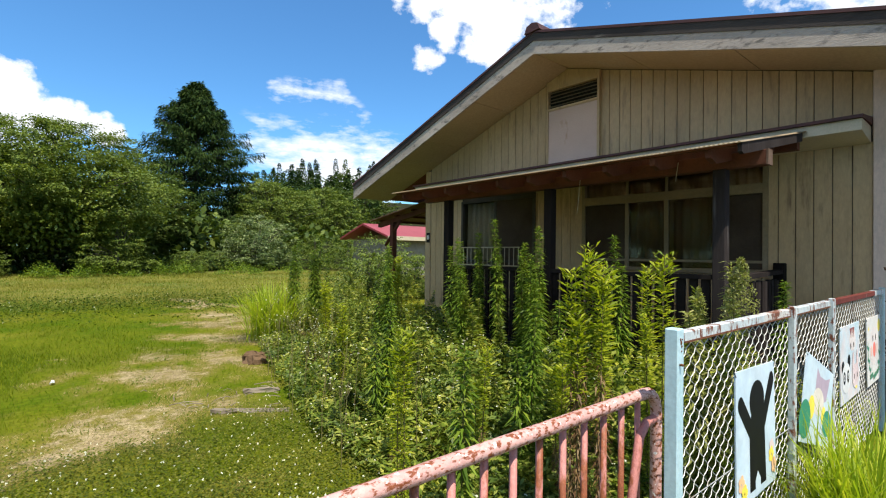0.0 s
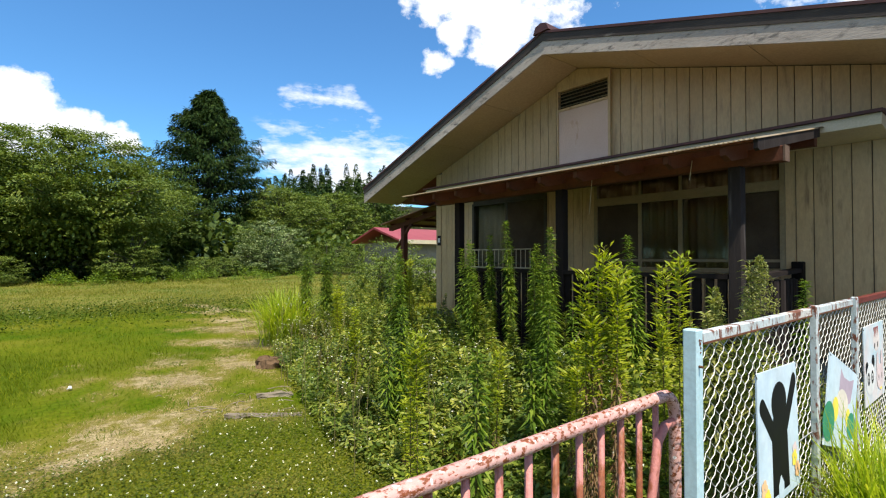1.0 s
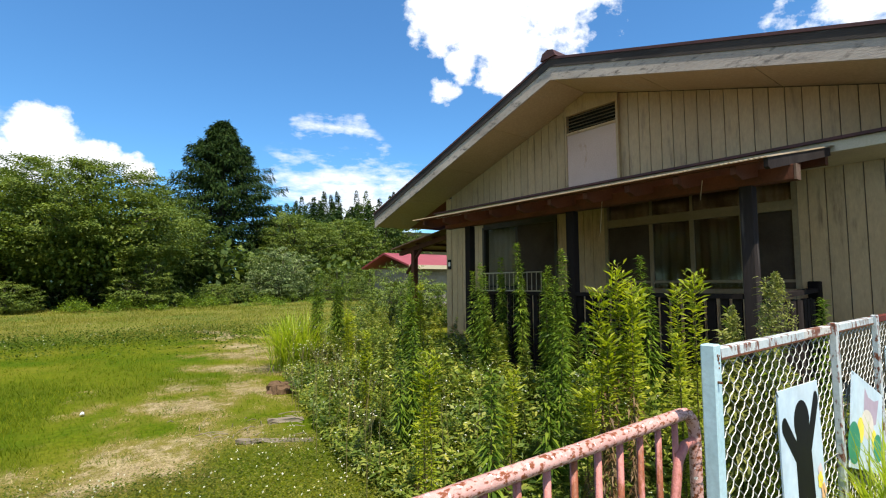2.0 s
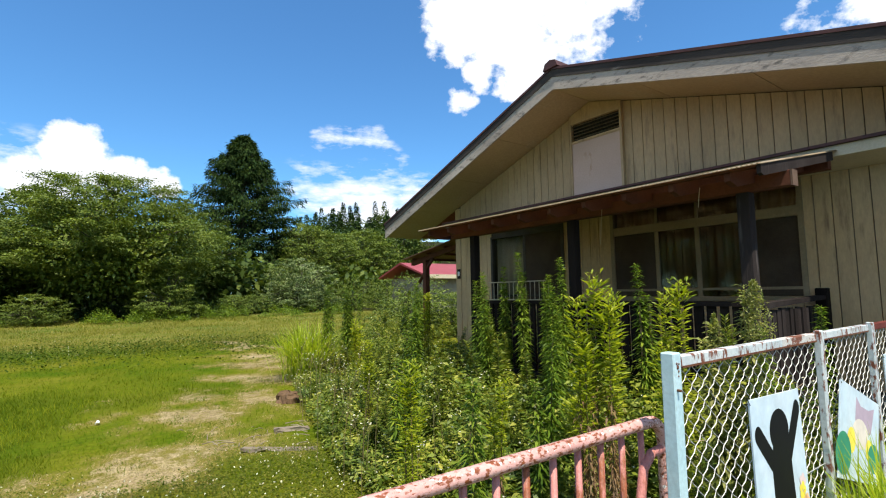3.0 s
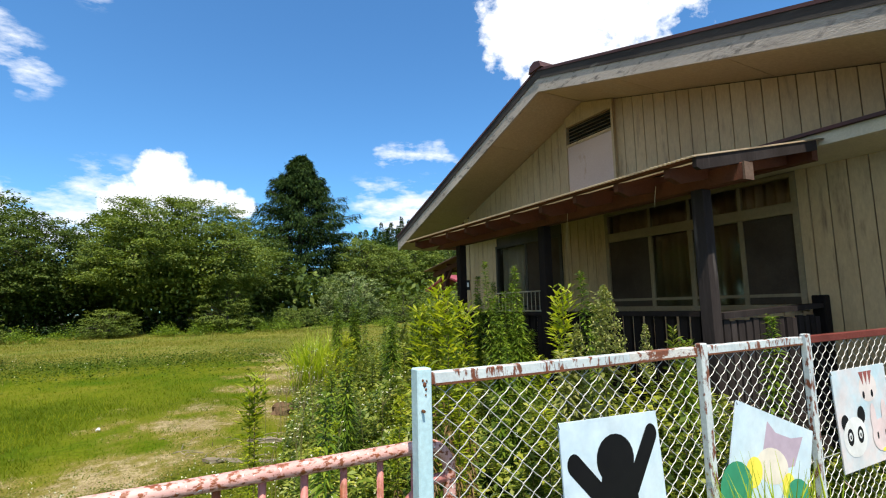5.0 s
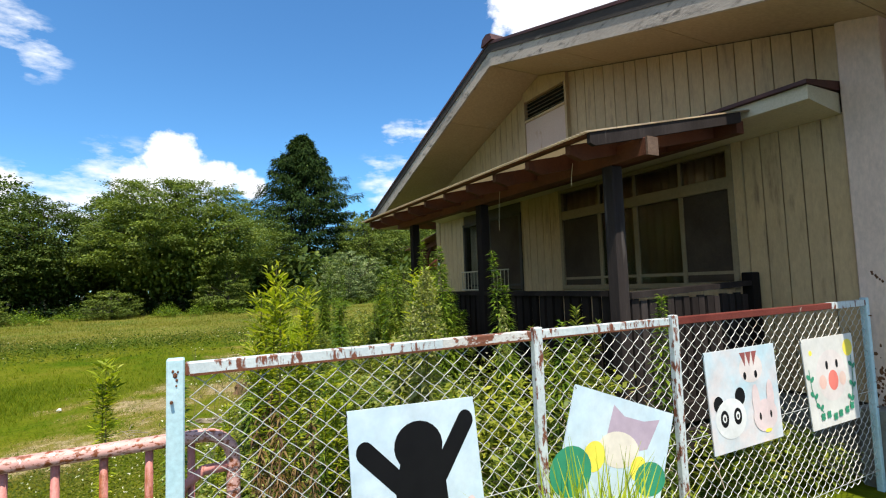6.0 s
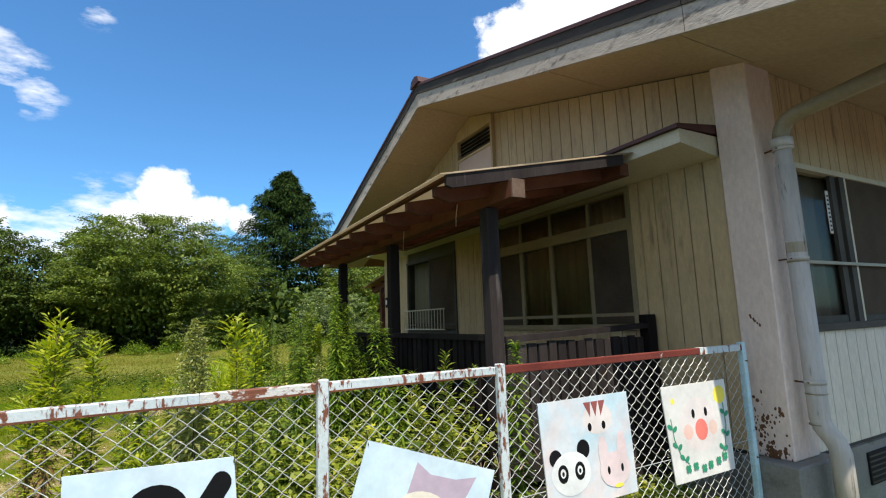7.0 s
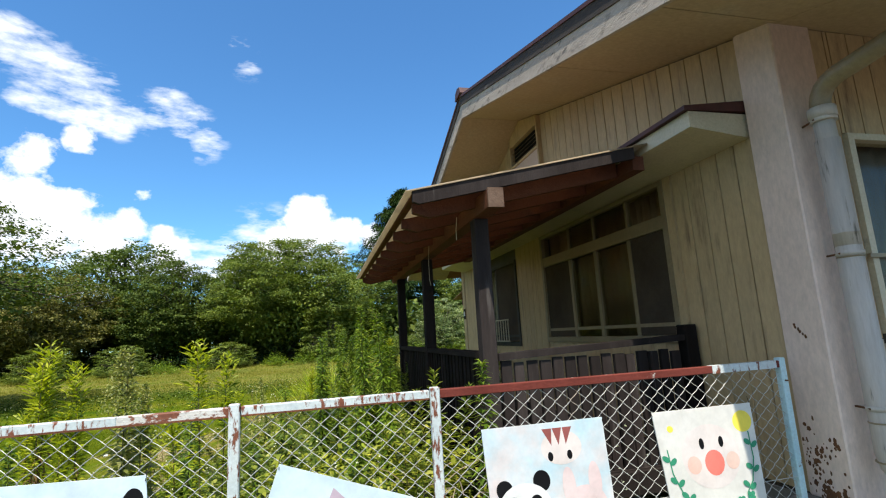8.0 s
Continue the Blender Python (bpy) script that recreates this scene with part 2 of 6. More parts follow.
M_PINK = surface("faded_pink_gate_paint", (0.56, 0.29, 0.25), (0.66, 0.40, 0.35), 3, rough=0.5, fine=70, bump=0.2, wear=(0.27, 0.075, 0.025), wear_at=(0.50, 0.58), wear_scale=75, wear_stretch=(0.6, 1, 1), spots=((0.74, 0.68, 0.64), 45, 0.66))
M_PINKD = surface("pink_gate_bar_paint", (0.42, 0.15, 0.13), (0.52, 0.22, 0.19), 3, rough=0.5, fine=70, bump=0.3, wear=(0.30, 0.09, 0.035), wear_at=(0.50, 0.56), wear_scale=8, wear_stretch=(1, 1, 0.4))
M_RUSTEDGE = surface("brown_rust", (0.10, 0.04, 0.022), (0.17, 0.065, 0.03), 12, rough=0.85, bump=0.5)
M_WIRE = surface("galvanised_wire", (0.38, 0.38, 0.36), (0.52, 0.52, 0.49), 5, rough=0.5, metal=0.25, wear=(0.38, 0.30, 0.24), wear_at=(0.62, 0.7))
M_BARK = surface("dark_bark", (0.05, 0.04, 0.032), (0.10, 0.085, 0.07), 4, UP, 0.95, 0, 30, 0.6)
M_STEM = surface("weed_stem", (0.09, 0.10, 0.035), (0.16, 0.12, 0.05), 6, rough=0.8)
M_SOILWOOD = surface("grey_rotten_plank", (0.14, 0.11, 0.08), (0.32, 0.27, 0.20), 6, (0.3, 1, 1), 0.9, 0, 50, 0.5)
M_STUMP = surface("brown_stump", (0.10, 0.06, 0.032), (0.17, 0.105, 0.058), 5, rough=0.95, bump=0.6)
M_LITTER = surface("white_scrap", (0.75, 0.76, 0.78), (0.82, 0.83, 0.85), 5)

L_GRASS = leafy("lawn_blades", (0.085, 0.125, 0.003), (0.122, 0.143, 0.005), (0.18, 0.165, 0.012), 0.35, 0.9, (0.33, (0.42, 0.82, 0.6), (1.06, 1.04, 1.0)))
L_TAN = leafy("seeding_grass", (0.13, 0.15, 0.024), (0.195, 0.195, 0.042), (0.29, 0.26, 0.085), 0.4, 0.9)
L_LUSH = leafy("lush_blades", (0.075, 0.115, 0.004), (0.118, 0.158, 0.008), (0.175, 0.19, 0.015), 0.35, 0.9)
L_CLOVER_D = leafy("dark_clover_leaf", (0.03, 0.06, 0.008), (0.06, 0.095, 0.012), (0.12, 0.145, 0.025), 0.25, 0.9)
L_CLOVER = leafy("clover_leaf", (0.055, 0.085, 0.012), (0.105, 0.13, 0.020), (0.20, 0.19, 0.045), 0.3, 0.9)
L_FLOWER = leafy("white_blossom", (0.62, 0.62, 0.52), (0.72, 0.72, 0.64), (0.80, 0.80, 0.74), 0.2)
L_WEED = leafy("weed_leaf", (0.045, 0.09, 0.008), (0.115, 0.19, 0.015), (0.24, 0.31, 0.035), 0.32)
L_WEEDB = leafy("bright_weed_leaf", (0.15, 0.20, 0.010), (0.31, 0.365, 0.02), (0.48, 0.48, 0.05), 0.4)
L_DRY = leafy("withered_leaf", (0.09, 0.045, 0.022), (0.17, 0.095, 0.04), (0.25, 0.17, 0.07), 0.25)
L_UNDER = leafy("undergrowth_leaf", (0.05, 0.09, 0.009), (0.16, 0.222, 0.027), (0.38, 0.39, 0.085), 0.25, 0.5, (1.7, (0.45, 0.55, 0.5), (1.3, 1.18, 1.0)))
L_SEED = leafy("pale_seed_head", (0.15, 0.18, 0.04), (0.24, 0.26, 0.075), (0.40, 0.38, 0.17), 0.35)
L_TREE = leafy("broad_leaf", (0.075, 0.115, 0.018), (0.125, 0.175, 0.028), (0.20, 0.24, 0.048), 0.25, 0.6)
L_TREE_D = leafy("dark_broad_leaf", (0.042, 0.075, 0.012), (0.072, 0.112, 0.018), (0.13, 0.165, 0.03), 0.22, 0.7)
L_TREE_O = leafy("olive_leaf", (0.07, 0.08, 0.018), (0.125, 0.128, 0.03), (0.21, 0.195, 0.055), 0.25, 0.7)
L_PALE = leafy("pale_shrub_leaf", (0.045, 0.08, 0.015), (0.12, 0.17, 0.05), (0.42, 0.48, 0.26), 0.2, 0.45)
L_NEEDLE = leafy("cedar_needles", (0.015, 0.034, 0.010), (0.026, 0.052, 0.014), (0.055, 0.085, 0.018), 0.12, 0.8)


def glass():
    m, nt, bsdf = material("window_glass")
    nt.nodes.remove(bsdf)
    clear = nt.nodes.new("ShaderNodeBsdfTransparent")
    clear.inputs["Color"].default_value = (0.88, 0.87, 0.82, 1)
    shine = nt.nodes.new("ShaderNodeBsdfGlossy")
    shine.inputs["Roughness"].default_value = 0.06
    mx = nt.nodes.new("ShaderNodeMixShader")
    mx.inputs[0].default_value = 0.03
    nt.links.new(clear.outputs[0], mx.inputs[1])
    nt.links.new(shine.outputs[0], mx.inputs[2])
    nt.links.new(mx.outputs[0], nt.nodes["Material Output"].inputs["Surface"])
    return m


def sheeting(name, c1, c2, through_c, share):
    """Aged corrugated sheet that lets some light through."""
    m = surface(name, c1, c2, 2.0, rough=0.55, fine=40, bump=0.1, wear=tuple(v * 0.6 for v in c1), wear_scale=3)
    nt = m.node_tree
    tr = nt.nodes.new("ShaderNodeBsdfTranslucent")
    tr.inputs["Color"].default_value = (*through_c, 1)
    mx = nt.nodes.new("ShaderNodeMixShader")
    mx.inputs[0].default_value = share
    nt.links.new(nt.nodes["Principled BSDF"].outputs[0], mx.inputs[1])
    nt.links.new(tr.outputs[0], mx.inputs[2])
    nt.links.new(mx.outputs[0], nt.nodes["Material Output"].inputs["Surface"])
    return m


M_GLASS = glass()
M_SHEET = sheeting("aged_corrugated_sheet", (0.40, 0.31, 0.21), (0.54, 0.44, 0.31), (0.75, 0.66, 0.50), 0.5)
M_SHEET_D = sheeting("dull_brown_roof_sheet", (0.16, 0.085, 0.055), (0.24, 0.13, 0.085), (0.30, 0.18, 0.11), 0.15)


def painted(name, c, c2=None):
    return surface(name, c, c2 or tuple(min(1, v * 1.12) for v in c), 5, rough=0.6, fine=7, bump=0.03)


P_SKY = painted("pale_blue_board_paint", (0.48, 0.61, 0.69), (0.60, 0.69, 0.74))
P_PALE = painted("mixed_pastel_board_paint", (0.46, 0.62, 0.68), (0.68, 0.60, 0.58))
P_CREAM = painted("cream_board_paint", (0.63, 0.61, 0.56), (0.69, 0.67, 0.63))
P_BLACK = painted("black_paint", (0.005, 0.005, 0.006), (0.009, 0.009, 0.010))
P_BLACK.node_tree.nodes["Principled BSDF"].inputs["Specular IOR Level"].default_value = 0.12
P_WHITE = painted("white_paint", (0.66, 0.66, 0.64))
P_PINK = painted("pink_paint", (0.70, 0.53, 0.52), (0.70, 0.60, 0.58))
P_BLUSH = painted("pale_blush_paint", (0.68, 0.60, 0.56), (0.70, 0.64, 0.61))
P_PEACH = painted("peach_cheek_paint", (0.74, 0.46, 0.38), (0.72, 0.54, 0.46))
P_SKIN = painted("cream_paint", (0.67, 0.60, 0.51))
P_RED = painted("coral_red_paint", (0.72, 0.18, 0.14))
P_MAROON = painted("maroon_paint", (0.26, 0.07, 0.06))
P_YELLOW = painted("yellow_paint", (0.85, 0.66, 0.08))
P_GREEN = painted("dark_green_paint", (0.03, 0.24, 0.13))
P_MAUVE = painted("mauve_paint", (0.42, 0.33, 0.40))
P_ORANGE = painted("peach_paint", (0.82, 0.48, 0.25))


# ---------------------------------------------------------------- building helpers
def empty(name, at, label, category, group="", kind=""):
    ob = new(name)
    ob.empty_display_size = 0.1
    ob.matrix_basis = Matrix.Translation(at)
    return tagged(ob, label, category, group, kind)


def part(name, shape, mat, parent=None, label=""):
    """Links a bmesh or mesh, drawn in world metres, as one object under its thing or part."""
    if isinstance(shape, bmesh.types.BMesh):
        me = bpy.data.meshes.new(name)
        bmesh.ops.recalc_face_normals(shape, faces=shape.faces[:])
        shape.to_mesh(me)
        shape.free()
    else:
        me = shape
    me.materials.append(mat)
    ob = new(name, me)
    if parent is not None:
        ob.parent = parent
        if parent.type == "EMPTY":
            ob.matrix_parent_inverse = parent.matrix_basis.inverted()
    return tagged(ob, label) if label else ob


def thing(name, shape, mat, label, category, group="", kind=""):
    return tagged(part(name, shape, mat), label, category, group, kind)


def box(x0, x1, y0, y1, z0, z1, bevel=0.0, bm=None):
    bm = bm or bmesh.new()
    made = bmesh.ops.create_cube(bm, size=1.0, matrix=Matrix.Translation(((x0 + x1) / 2, (y0 + y1) / 2, (z0 + z1) / 2)) @ Matrix.Diagonal((x1 - x0, y1 - y0, z1 - z0, 1)))
    if bevel:
        edges = list({e for v in made["verts"] for e in v.link_edges})
        bmesh.ops.bevel(bm, geom=edges, offset=bevel, segments=1, affect="EDGES")
    return bm


def prism(profile, y0, y1, bm=None, axis="y"):
    """A closed profile of (u, z) pairs, drawn out along y (u is x) or along x (u is y)."""
    bm = bm or bmesh.new()
    place = (lambda u, z, s: (u, s, z)) if axis == "y" else (lambda u, z, s: (s, u, z))
    a = [bm.verts.new(place(u, z, y0)) for u, z in profile]
    b = [bm.verts.new(place(u, z, y1)) for u, z in profile]
    bm.faces.new(a)
    bm.faces.new(b[::-1])
    for i in range(len(a)):
        j = (i + 1) % len(a)
        bm.faces.new((a[i], a[j], b[j], b[i]))
    return bm


def tube(points, r, n=8, bm=None, taper=None):
    bm = bm or bmesh.new()
    pts = [Vector(p) for p in points]
    rings = []
    for i, p in enumerate(pts):
        d = (pts[min(i + 1, len(pts) - 1)] - pts[max(i - 1, 0)]).normalized()
        side = (side - d * side.dot(d)).normalized() if i else d.cross(Vector((0, 0, 1)) if abs(d.z) < 0.9 else Vector((0, 1, 0))).normalized()
        up = side.cross(d)
        rr = r if taper is None else r + (taper - r) * i / (len(pts) - 1)
        rings.append([bm.verts.new(p + rr * (math.cos(2 * math.pi * k / n) * side + math.sin(2 * math.pi * k / n) * up)) for k in range(n)])
    for a, b in zip(rings, rings[1:]):
        for k in range(n):
            f = bm.faces.new((a[k], a[(k + 1) % n], b[(k + 1) % n], b[k]))
            f.smooth = n > 5
    bm.faces.new(rings[0][::-1])
    bm.faces.new(rings[-1])
    return bm


def quads(name, verts, faces):
    me = bpy.data.meshes.new(name)
    verts, faces = np.asarray(verts, np.float32).reshape(-1, 3), np.asarray(faces, np.int32).reshape(-1, 4)
    me.vertices.add(len(verts))
    me.vertices.foreach_set("co", verts.ravel())
    me.loops.add(faces.size)
    me.loops.foreach_set("vertex_index", faces.ravel())
    me.polygons.add(len(faces))
    me.polygons.foreach_set("loop_start", np.arange(0, faces.size, 4, dtype=np.int32))
    me.update(calc_edges=True)
    return me


def leaves(base, way, length, width, droop=0.0, rng=None):
    """One folded lance-shaped leaf for each base and way. Returns verts and quads."""
    n = len(base)
    way = way / np.linalg.norm(way, axis=1, keepdims=True)
    side = np.cross(way, rng.normal(0, 1, (n, 3)) * 0.35 + np.array([0, 0, 1.0]))
    side /= np.maximum(np.linalg.norm(side, axis=1, keepdims=True), 1e-4)
    L, W = np.reshape(length, (-1, 1)) * np.ones((n, 1)), np.reshape(width, (-1, 1)) * np.ones((n, 1))
    down = np.array([0, 0, -1.0]) * L * np.reshape(droop, (-1, 1))
    mid = base + way * L * 0.5 + down * 0.25
    tip = base + way * L + down
    v = np.stack([base, mid - side * W / 2, tip, mid + side * W / 2], 1)
    f = np.arange(4 * n).reshape(n, 4)
    return v.reshape(-1, 3), f


def joined(pieces):
    vs, fs, k = [], [], 0
    for v, f in pieces:
        vs.append(v)
        fs.append(f + k)
        k += len(v)
    return np.concatenate(vs), np.concatenate(fs)


# ---------------------------------------------------------------- ground
rng = np.random.default_rng(7)
TRACK = [(0.15, 4.65), (0.5, 5.05), (1.25, 5.65), (1.65, 6.3), (2.1, 7.4), (2.45, 8.3), (3.1, 9.8), (3.7, 11.5), (4.5, 17.0)]


def track_gap(x, y):
    best = 99.0
    for (ax, ay), (bx, by) in zip(TRACK, TRACK[1:]):
        dx, dy = bx - ax, by - ay
        t = min(1, max(0, ((x - ax) * dx + (y - ay) * dy) / (dx * dx + dy * dy)))
        best = min(best, math.hypot(x - ax - t * dx, y - ay - t * dy))
    return best


def bareness(x, y):
    """1 on trodden earth, 0 in thick grass."""
    if y < 0.2:
        return 0.0
    if y < 1.5 or y > 20 or x < -6 or x > 8:
        return 0.0
    n = noise.fractal(Vector((x * 1.1, y * 0.9, 3.0)), 0.8, 2.0, 5)
    return max(0.0, min(1.0, 0.60 - track_gap(x, y) / 1.75 + n * 0.85))


def soft_step(lo, hi, v):
    t = min(1.0, max(0.0, (v - lo) / (hi - lo)))
    return t * t * (3 - 2 * t)


def lushness(x, y):
    """1 in the soft deep green grass beside the track, 0 in the yellower mown field."""
    tx = TRACK[-1][0]
    for (ax, ay), (bx, by) in zip(TRACK, TRACK[1:]):
        if y <= by:
            tx = ax + (bx - ax) * (y - ay) / (by - ay)
            break
    n = noise.fractal(Vector((x * 0.55, y * 0.4, 8.0)), 0.9, 2.0, 4)
    return soft_step(0.7, 2.4, tx - x + 2.2 * n) * (1 - soft_step(7.5, 13.0, y + 3.0 * n))


def ground_z(x, y):
    d = math.hypot(x, y)
    z = 0.42 * min(1, max(0, (d - 14) / 20)) ** 1.5
    if d > 48:
        z += 15.0 * (1 - math.cos(math.pi * min(1, (d - 48) / 90))) / 2 * max(0.0, min(1.0, (y + 10) / 40)) * max(0.0, min(1.0, (76 - math.degrees(math.atan2(y, x))) / 9))
    return z + 0.03 * noise.noise(Vector((x * 0.5, y * 0.5, 0))) + 0.012 * noise.noise(Vector((x * 2, y * 2, 5)))


def stations(lo, hi, step, reach):
    inner = list(np.arange(lo, hi + step / 2, step))
    out, d = [], step
    while d < reach:
        d *= 1.22
        out.append(d)
    total = np.cumsum(out)
    return np.array([lo - t for t in total[::-1]] + inner + [hi + t for t in total])


gx, gy = stations(-9, 9, 0.14, 500), stations(0, 18, 0.14, 500)
GX, GY = np.meshgrid(gx, gy, indexing="ij")
gv = np.array([(x, y, ground_z(x, y)) for x, y in zip(GX.ravel(), GY.ravel())])
idx = np.arange(GX.size).reshape(GX.shape)
gf = np.stack([idx[:-1, :-1], idx[1:, :-1], idx[1:, 1:], idx[:-1, 1:]], -1).reshape(-1, 4)
ground_mesh = quads("ground", gv, gf)
bare = ground_mesh.attributes.new("bare_earth", "FLOAT", "POINT")
bare.data.foreach_set("value", np.array([bareness(x, y) for x, y in zip(GX.ravel(), GY.ravel())], np.float32))
# strip of ground out of view, toned to set bounce light on the house
bounce_mask = ground_mesh.attributes.new("unseen_bounce_strip", "FLOAT", "POINT")
bounce_mask.data.foreach_set("value", np.clip((0.35 - GY.ravel()) / 0.3, 0, 1).astype(np.float32))
lush = ground_mesh.attributes.new("lush_grass", "FLOAT", "POINT")
lush.data.foreach_set("value", np.array([lushness(x, y) for x, y in zip(GX.ravel(), GY.ravel())], np.float32))
seeding = ground_mesh.attributes.new("seeding", "FLOAT", "POINT")
seeding.data.foreach_set("value", np.clip((np.hypot(GX, GY).ravel() - 16.5) / 5, 0, 0.5).astype(np.float32))
# wood floor mask: litter tone painted near-black to carry the trees' shade
wood = ground_mesh.attributes.new("wood_floor_shade", "FLOAT", "POINT")
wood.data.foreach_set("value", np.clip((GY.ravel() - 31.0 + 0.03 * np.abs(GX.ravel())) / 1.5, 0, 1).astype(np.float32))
M_GROUND, g_nt, g_bsdf = material("turf_and_bare_earth")
g_at = g_nt.nodes.new("ShaderNodeAttribute")
g_at.attribute_name = "bare_earth"
turf = ramp(g_nt, noise_of(g_nt, 0.33), [(0.36, (0.055, 0.098, 0.002)), (0.5, (0.105, 0.125, 0.005)), (0.64, (0.15, 0.148, 0.014))])
turf = mixed(g_nt, 0.6, turf, ramp(g_nt, noise_of(g_nt, 14, detail=6), [(0.3, (0.5, 0.5, 0.5)), (0.7, (1.3, 1.3, 1.3))]), "MULTIPLY")
turf = mixed(g_nt, ramp(g_nt, g_at.outputs["Fac"], [(0.0, (0, 0, 0)), (0.4, (1, 1, 1))]), turf, (0.165, 0.143, 0.026))
g_seed = g_nt.nodes.new("ShaderNodeAttribute")
g_seed.attribute_name = "seeding"
turf = mixed(g_nt, g_seed.outputs["Fac"], turf, ramp(g_nt, noise_of(g_nt, 0.7, (1, 2, 1)), [(0.35, (0.13, 0.13, 0.03)), (0.65, (0.24, 0.20, 0.075))]))
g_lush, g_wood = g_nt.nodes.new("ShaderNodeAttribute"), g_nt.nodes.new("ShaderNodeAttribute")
g_lush.attribute_name, g_wood.attribute_name = "lush_grass", "wood_floor_shade"
turf = mixed(g_nt, g_lush.outputs["Fac"], turf, ramp(g_nt, noise_of(g_nt, 1.3), [(0.35, (0.038, 0.068, 0.002)), (0.65, (0.085, 0.115, 0.005))]))
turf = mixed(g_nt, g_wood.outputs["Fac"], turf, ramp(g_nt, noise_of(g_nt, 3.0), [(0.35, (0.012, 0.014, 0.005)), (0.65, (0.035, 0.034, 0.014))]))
earth = ramp(g_nt, noise_of(g_nt, 2.2, detail=9), [(0.3, (0.26, 0.195, 0.10)), (0.7, (0.47, 0.38, 0.22))])
earth = mixed(g_nt, 0.5, earth, ramp(g_nt, noise_of(g_nt, 45, detail=6), [(0.38, (0.25, 0.25, 0.22)), (0.60, (1.2, 1.2, 1.2))]), "MULTIPLY")
ragged = g_nt.nodes.new("ShaderNodeMath")
ragged.operation = "ADD"
g_nt.links.new(g_at.outputs["Fac"], ragged.inputs[0])
half = g_nt.nodes.new("ShaderNodeMath")
half.operation = "MULTIPLY_ADD"
half.inputs[1].default_value, half.inputs[2].default_value = 3.2, -1.72
g_nt.links.new(noise_of(g_nt, 5, detail=12, rough=0.75), half.inputs[0])
g_nt.links.new(half.outputs[0], ragged.inputs[1])
g_bounce = g_nt.nodes.new("ShaderNodeAttribute")
g_bounce.attribute_name = "unseen_bounce_strip"
# grey added for the unseen strip, it limits light thrown up at the soffit
bounce_tone = ramp(g_nt, noise_of(g_nt, 60, detail=6), [(0.3, (0.065, 0.062, 0.058)), (0.7, (0.125, 0.12, 0.11))])
g_nt.links.new(mixed(g_nt, g_bounce.outputs["Fac"], mixed(g_nt, ramp(g_nt, ragged.outputs[0], [(0.30, (0, 0, 0)), (0.72, (1, 1, 1))]), turf, earth), bounce_tone), g_bsdf.inputs["Base Color"])
g_bsdf.inputs["Roughness"].default_value = 0.95
g_bsdf.inputs["Specular IOR Level"].default_value = 0.05
g_bump = g_nt.nodes.new("ShaderNodeBump")
g_bump.inputs["Strength"].default_value, g_bump.inputs["Distance"].default_value = 0.5, 0.02
g_nt.links.new(noise_of(g_nt, 30, detail=8), g_bump.inputs["Height"])
g_nt.links.new(g_bump.outputs["Normal"], g_bsdf.inputs["Normal"])
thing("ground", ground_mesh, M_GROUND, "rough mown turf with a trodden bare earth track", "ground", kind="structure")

# ---------------------------------------------------------------- house
WX, CORNER_Y, FAR_Y, BACK_X, SIDE_Y = 6.255, 0.97, 7.62, 15.0, 0.75
RIDGE_Y, RIDGE_Z, SLOPE_S, SLOPE_N = 4.35, 4.27, 0.283, 0.343
EAVE_S, EAVE_N, FRONT_X = -0.55, 9.0, 5.43


def under(y):
    return RIDGE_Z - (SLOPE_S * (RIDGE_Y - y) if y < RIDGE_Y else SLOPE_N * (y - RIDGE_Y))


house = empty("house", (WX, RIDGE_Y, 0), "single-storey cream-sided nursery building with a low red gable roof", "house")
MAIN = (1.82, 4.11, 1.38, 2.622)
FAR = (4.95, 6.62, 1.32, 2.48)


def wall_with_openings(name, x0, x1, y0, y1, z0, top, openings, mat, parent):
    """A gable wall on a plane of x, with real openings through it."""
    bm = bmesh.new()
    cuts = sorted({y0, y1, RIDGE_Y, *[v for o in openings for v in o[:2]]})
    for a, b in zip(cuts, cuts[1:]):
        holes = [o for o in openings if o[0] <= a + 1e-6 and o[1] >= b - 1e-6]
        z = z0
        for o in holes:
            box(x0, x1, a, b, z, o[2], bm=bm)
            z = o[3]
        prism([(a, z), (b, z), (b, top(b)), (a, top(a))], x0, x1, bm, "x")
    bmesh.ops.remove_doubles(bm, verts=bm.verts[:], dist=1e-4)
    return part(name, bm, mat, parent)


gable = wall_with_openings("gable_wall", WX, WX + 0.14, CORNER_Y, FAR_Y, 0.5, lambda y: under(y) + 0.02, [MAIN, FAR], M_BACKING, house)
SW = (6.64, 8.55, 1.36, 2.56)
bm = bmesh.new()
for x0, x1, z0, z1 in ((6.45, SW[0], 0.5, under(SIDE_Y)), (SW[1], BACK_X, 0.5, under(SIDE_Y)), (SW[0], SW[1], 0.5, SW[2]), (SW[0], SW[1], SW[3], under(SIDE_Y))):
    box(x0, x1, SIDE_Y, SIDE_Y + 0.14, z0, z1, bm=bm)
side = part("side_wall", bm, M_BACKING, house)
part("rear_wall", box(WX + 0.3, BACK_X, FAR_Y - 0.14, FAR_Y, 0.5, under(FAR_Y)), M_SIDING, house)
part("end_wall", box(BACK_X - 0.14, BACK_X, SIDE_Y + 0.2, FAR_Y - 0.2, 0.5, 3.0), M_SIDING, house)
part("floor", box(WX + 0.15, BACK_X - 0.2, SIDE_Y + 0.15, FAR_Y - 0.15, 0.5, 0.6), M_INNER, house)
part("ceiling", box(WX + 0.15, BACK_X - 0.2, SIDE_Y + 0.15, FAR_Y - 0.15, 2.72, 2.78), M_INNER, house)
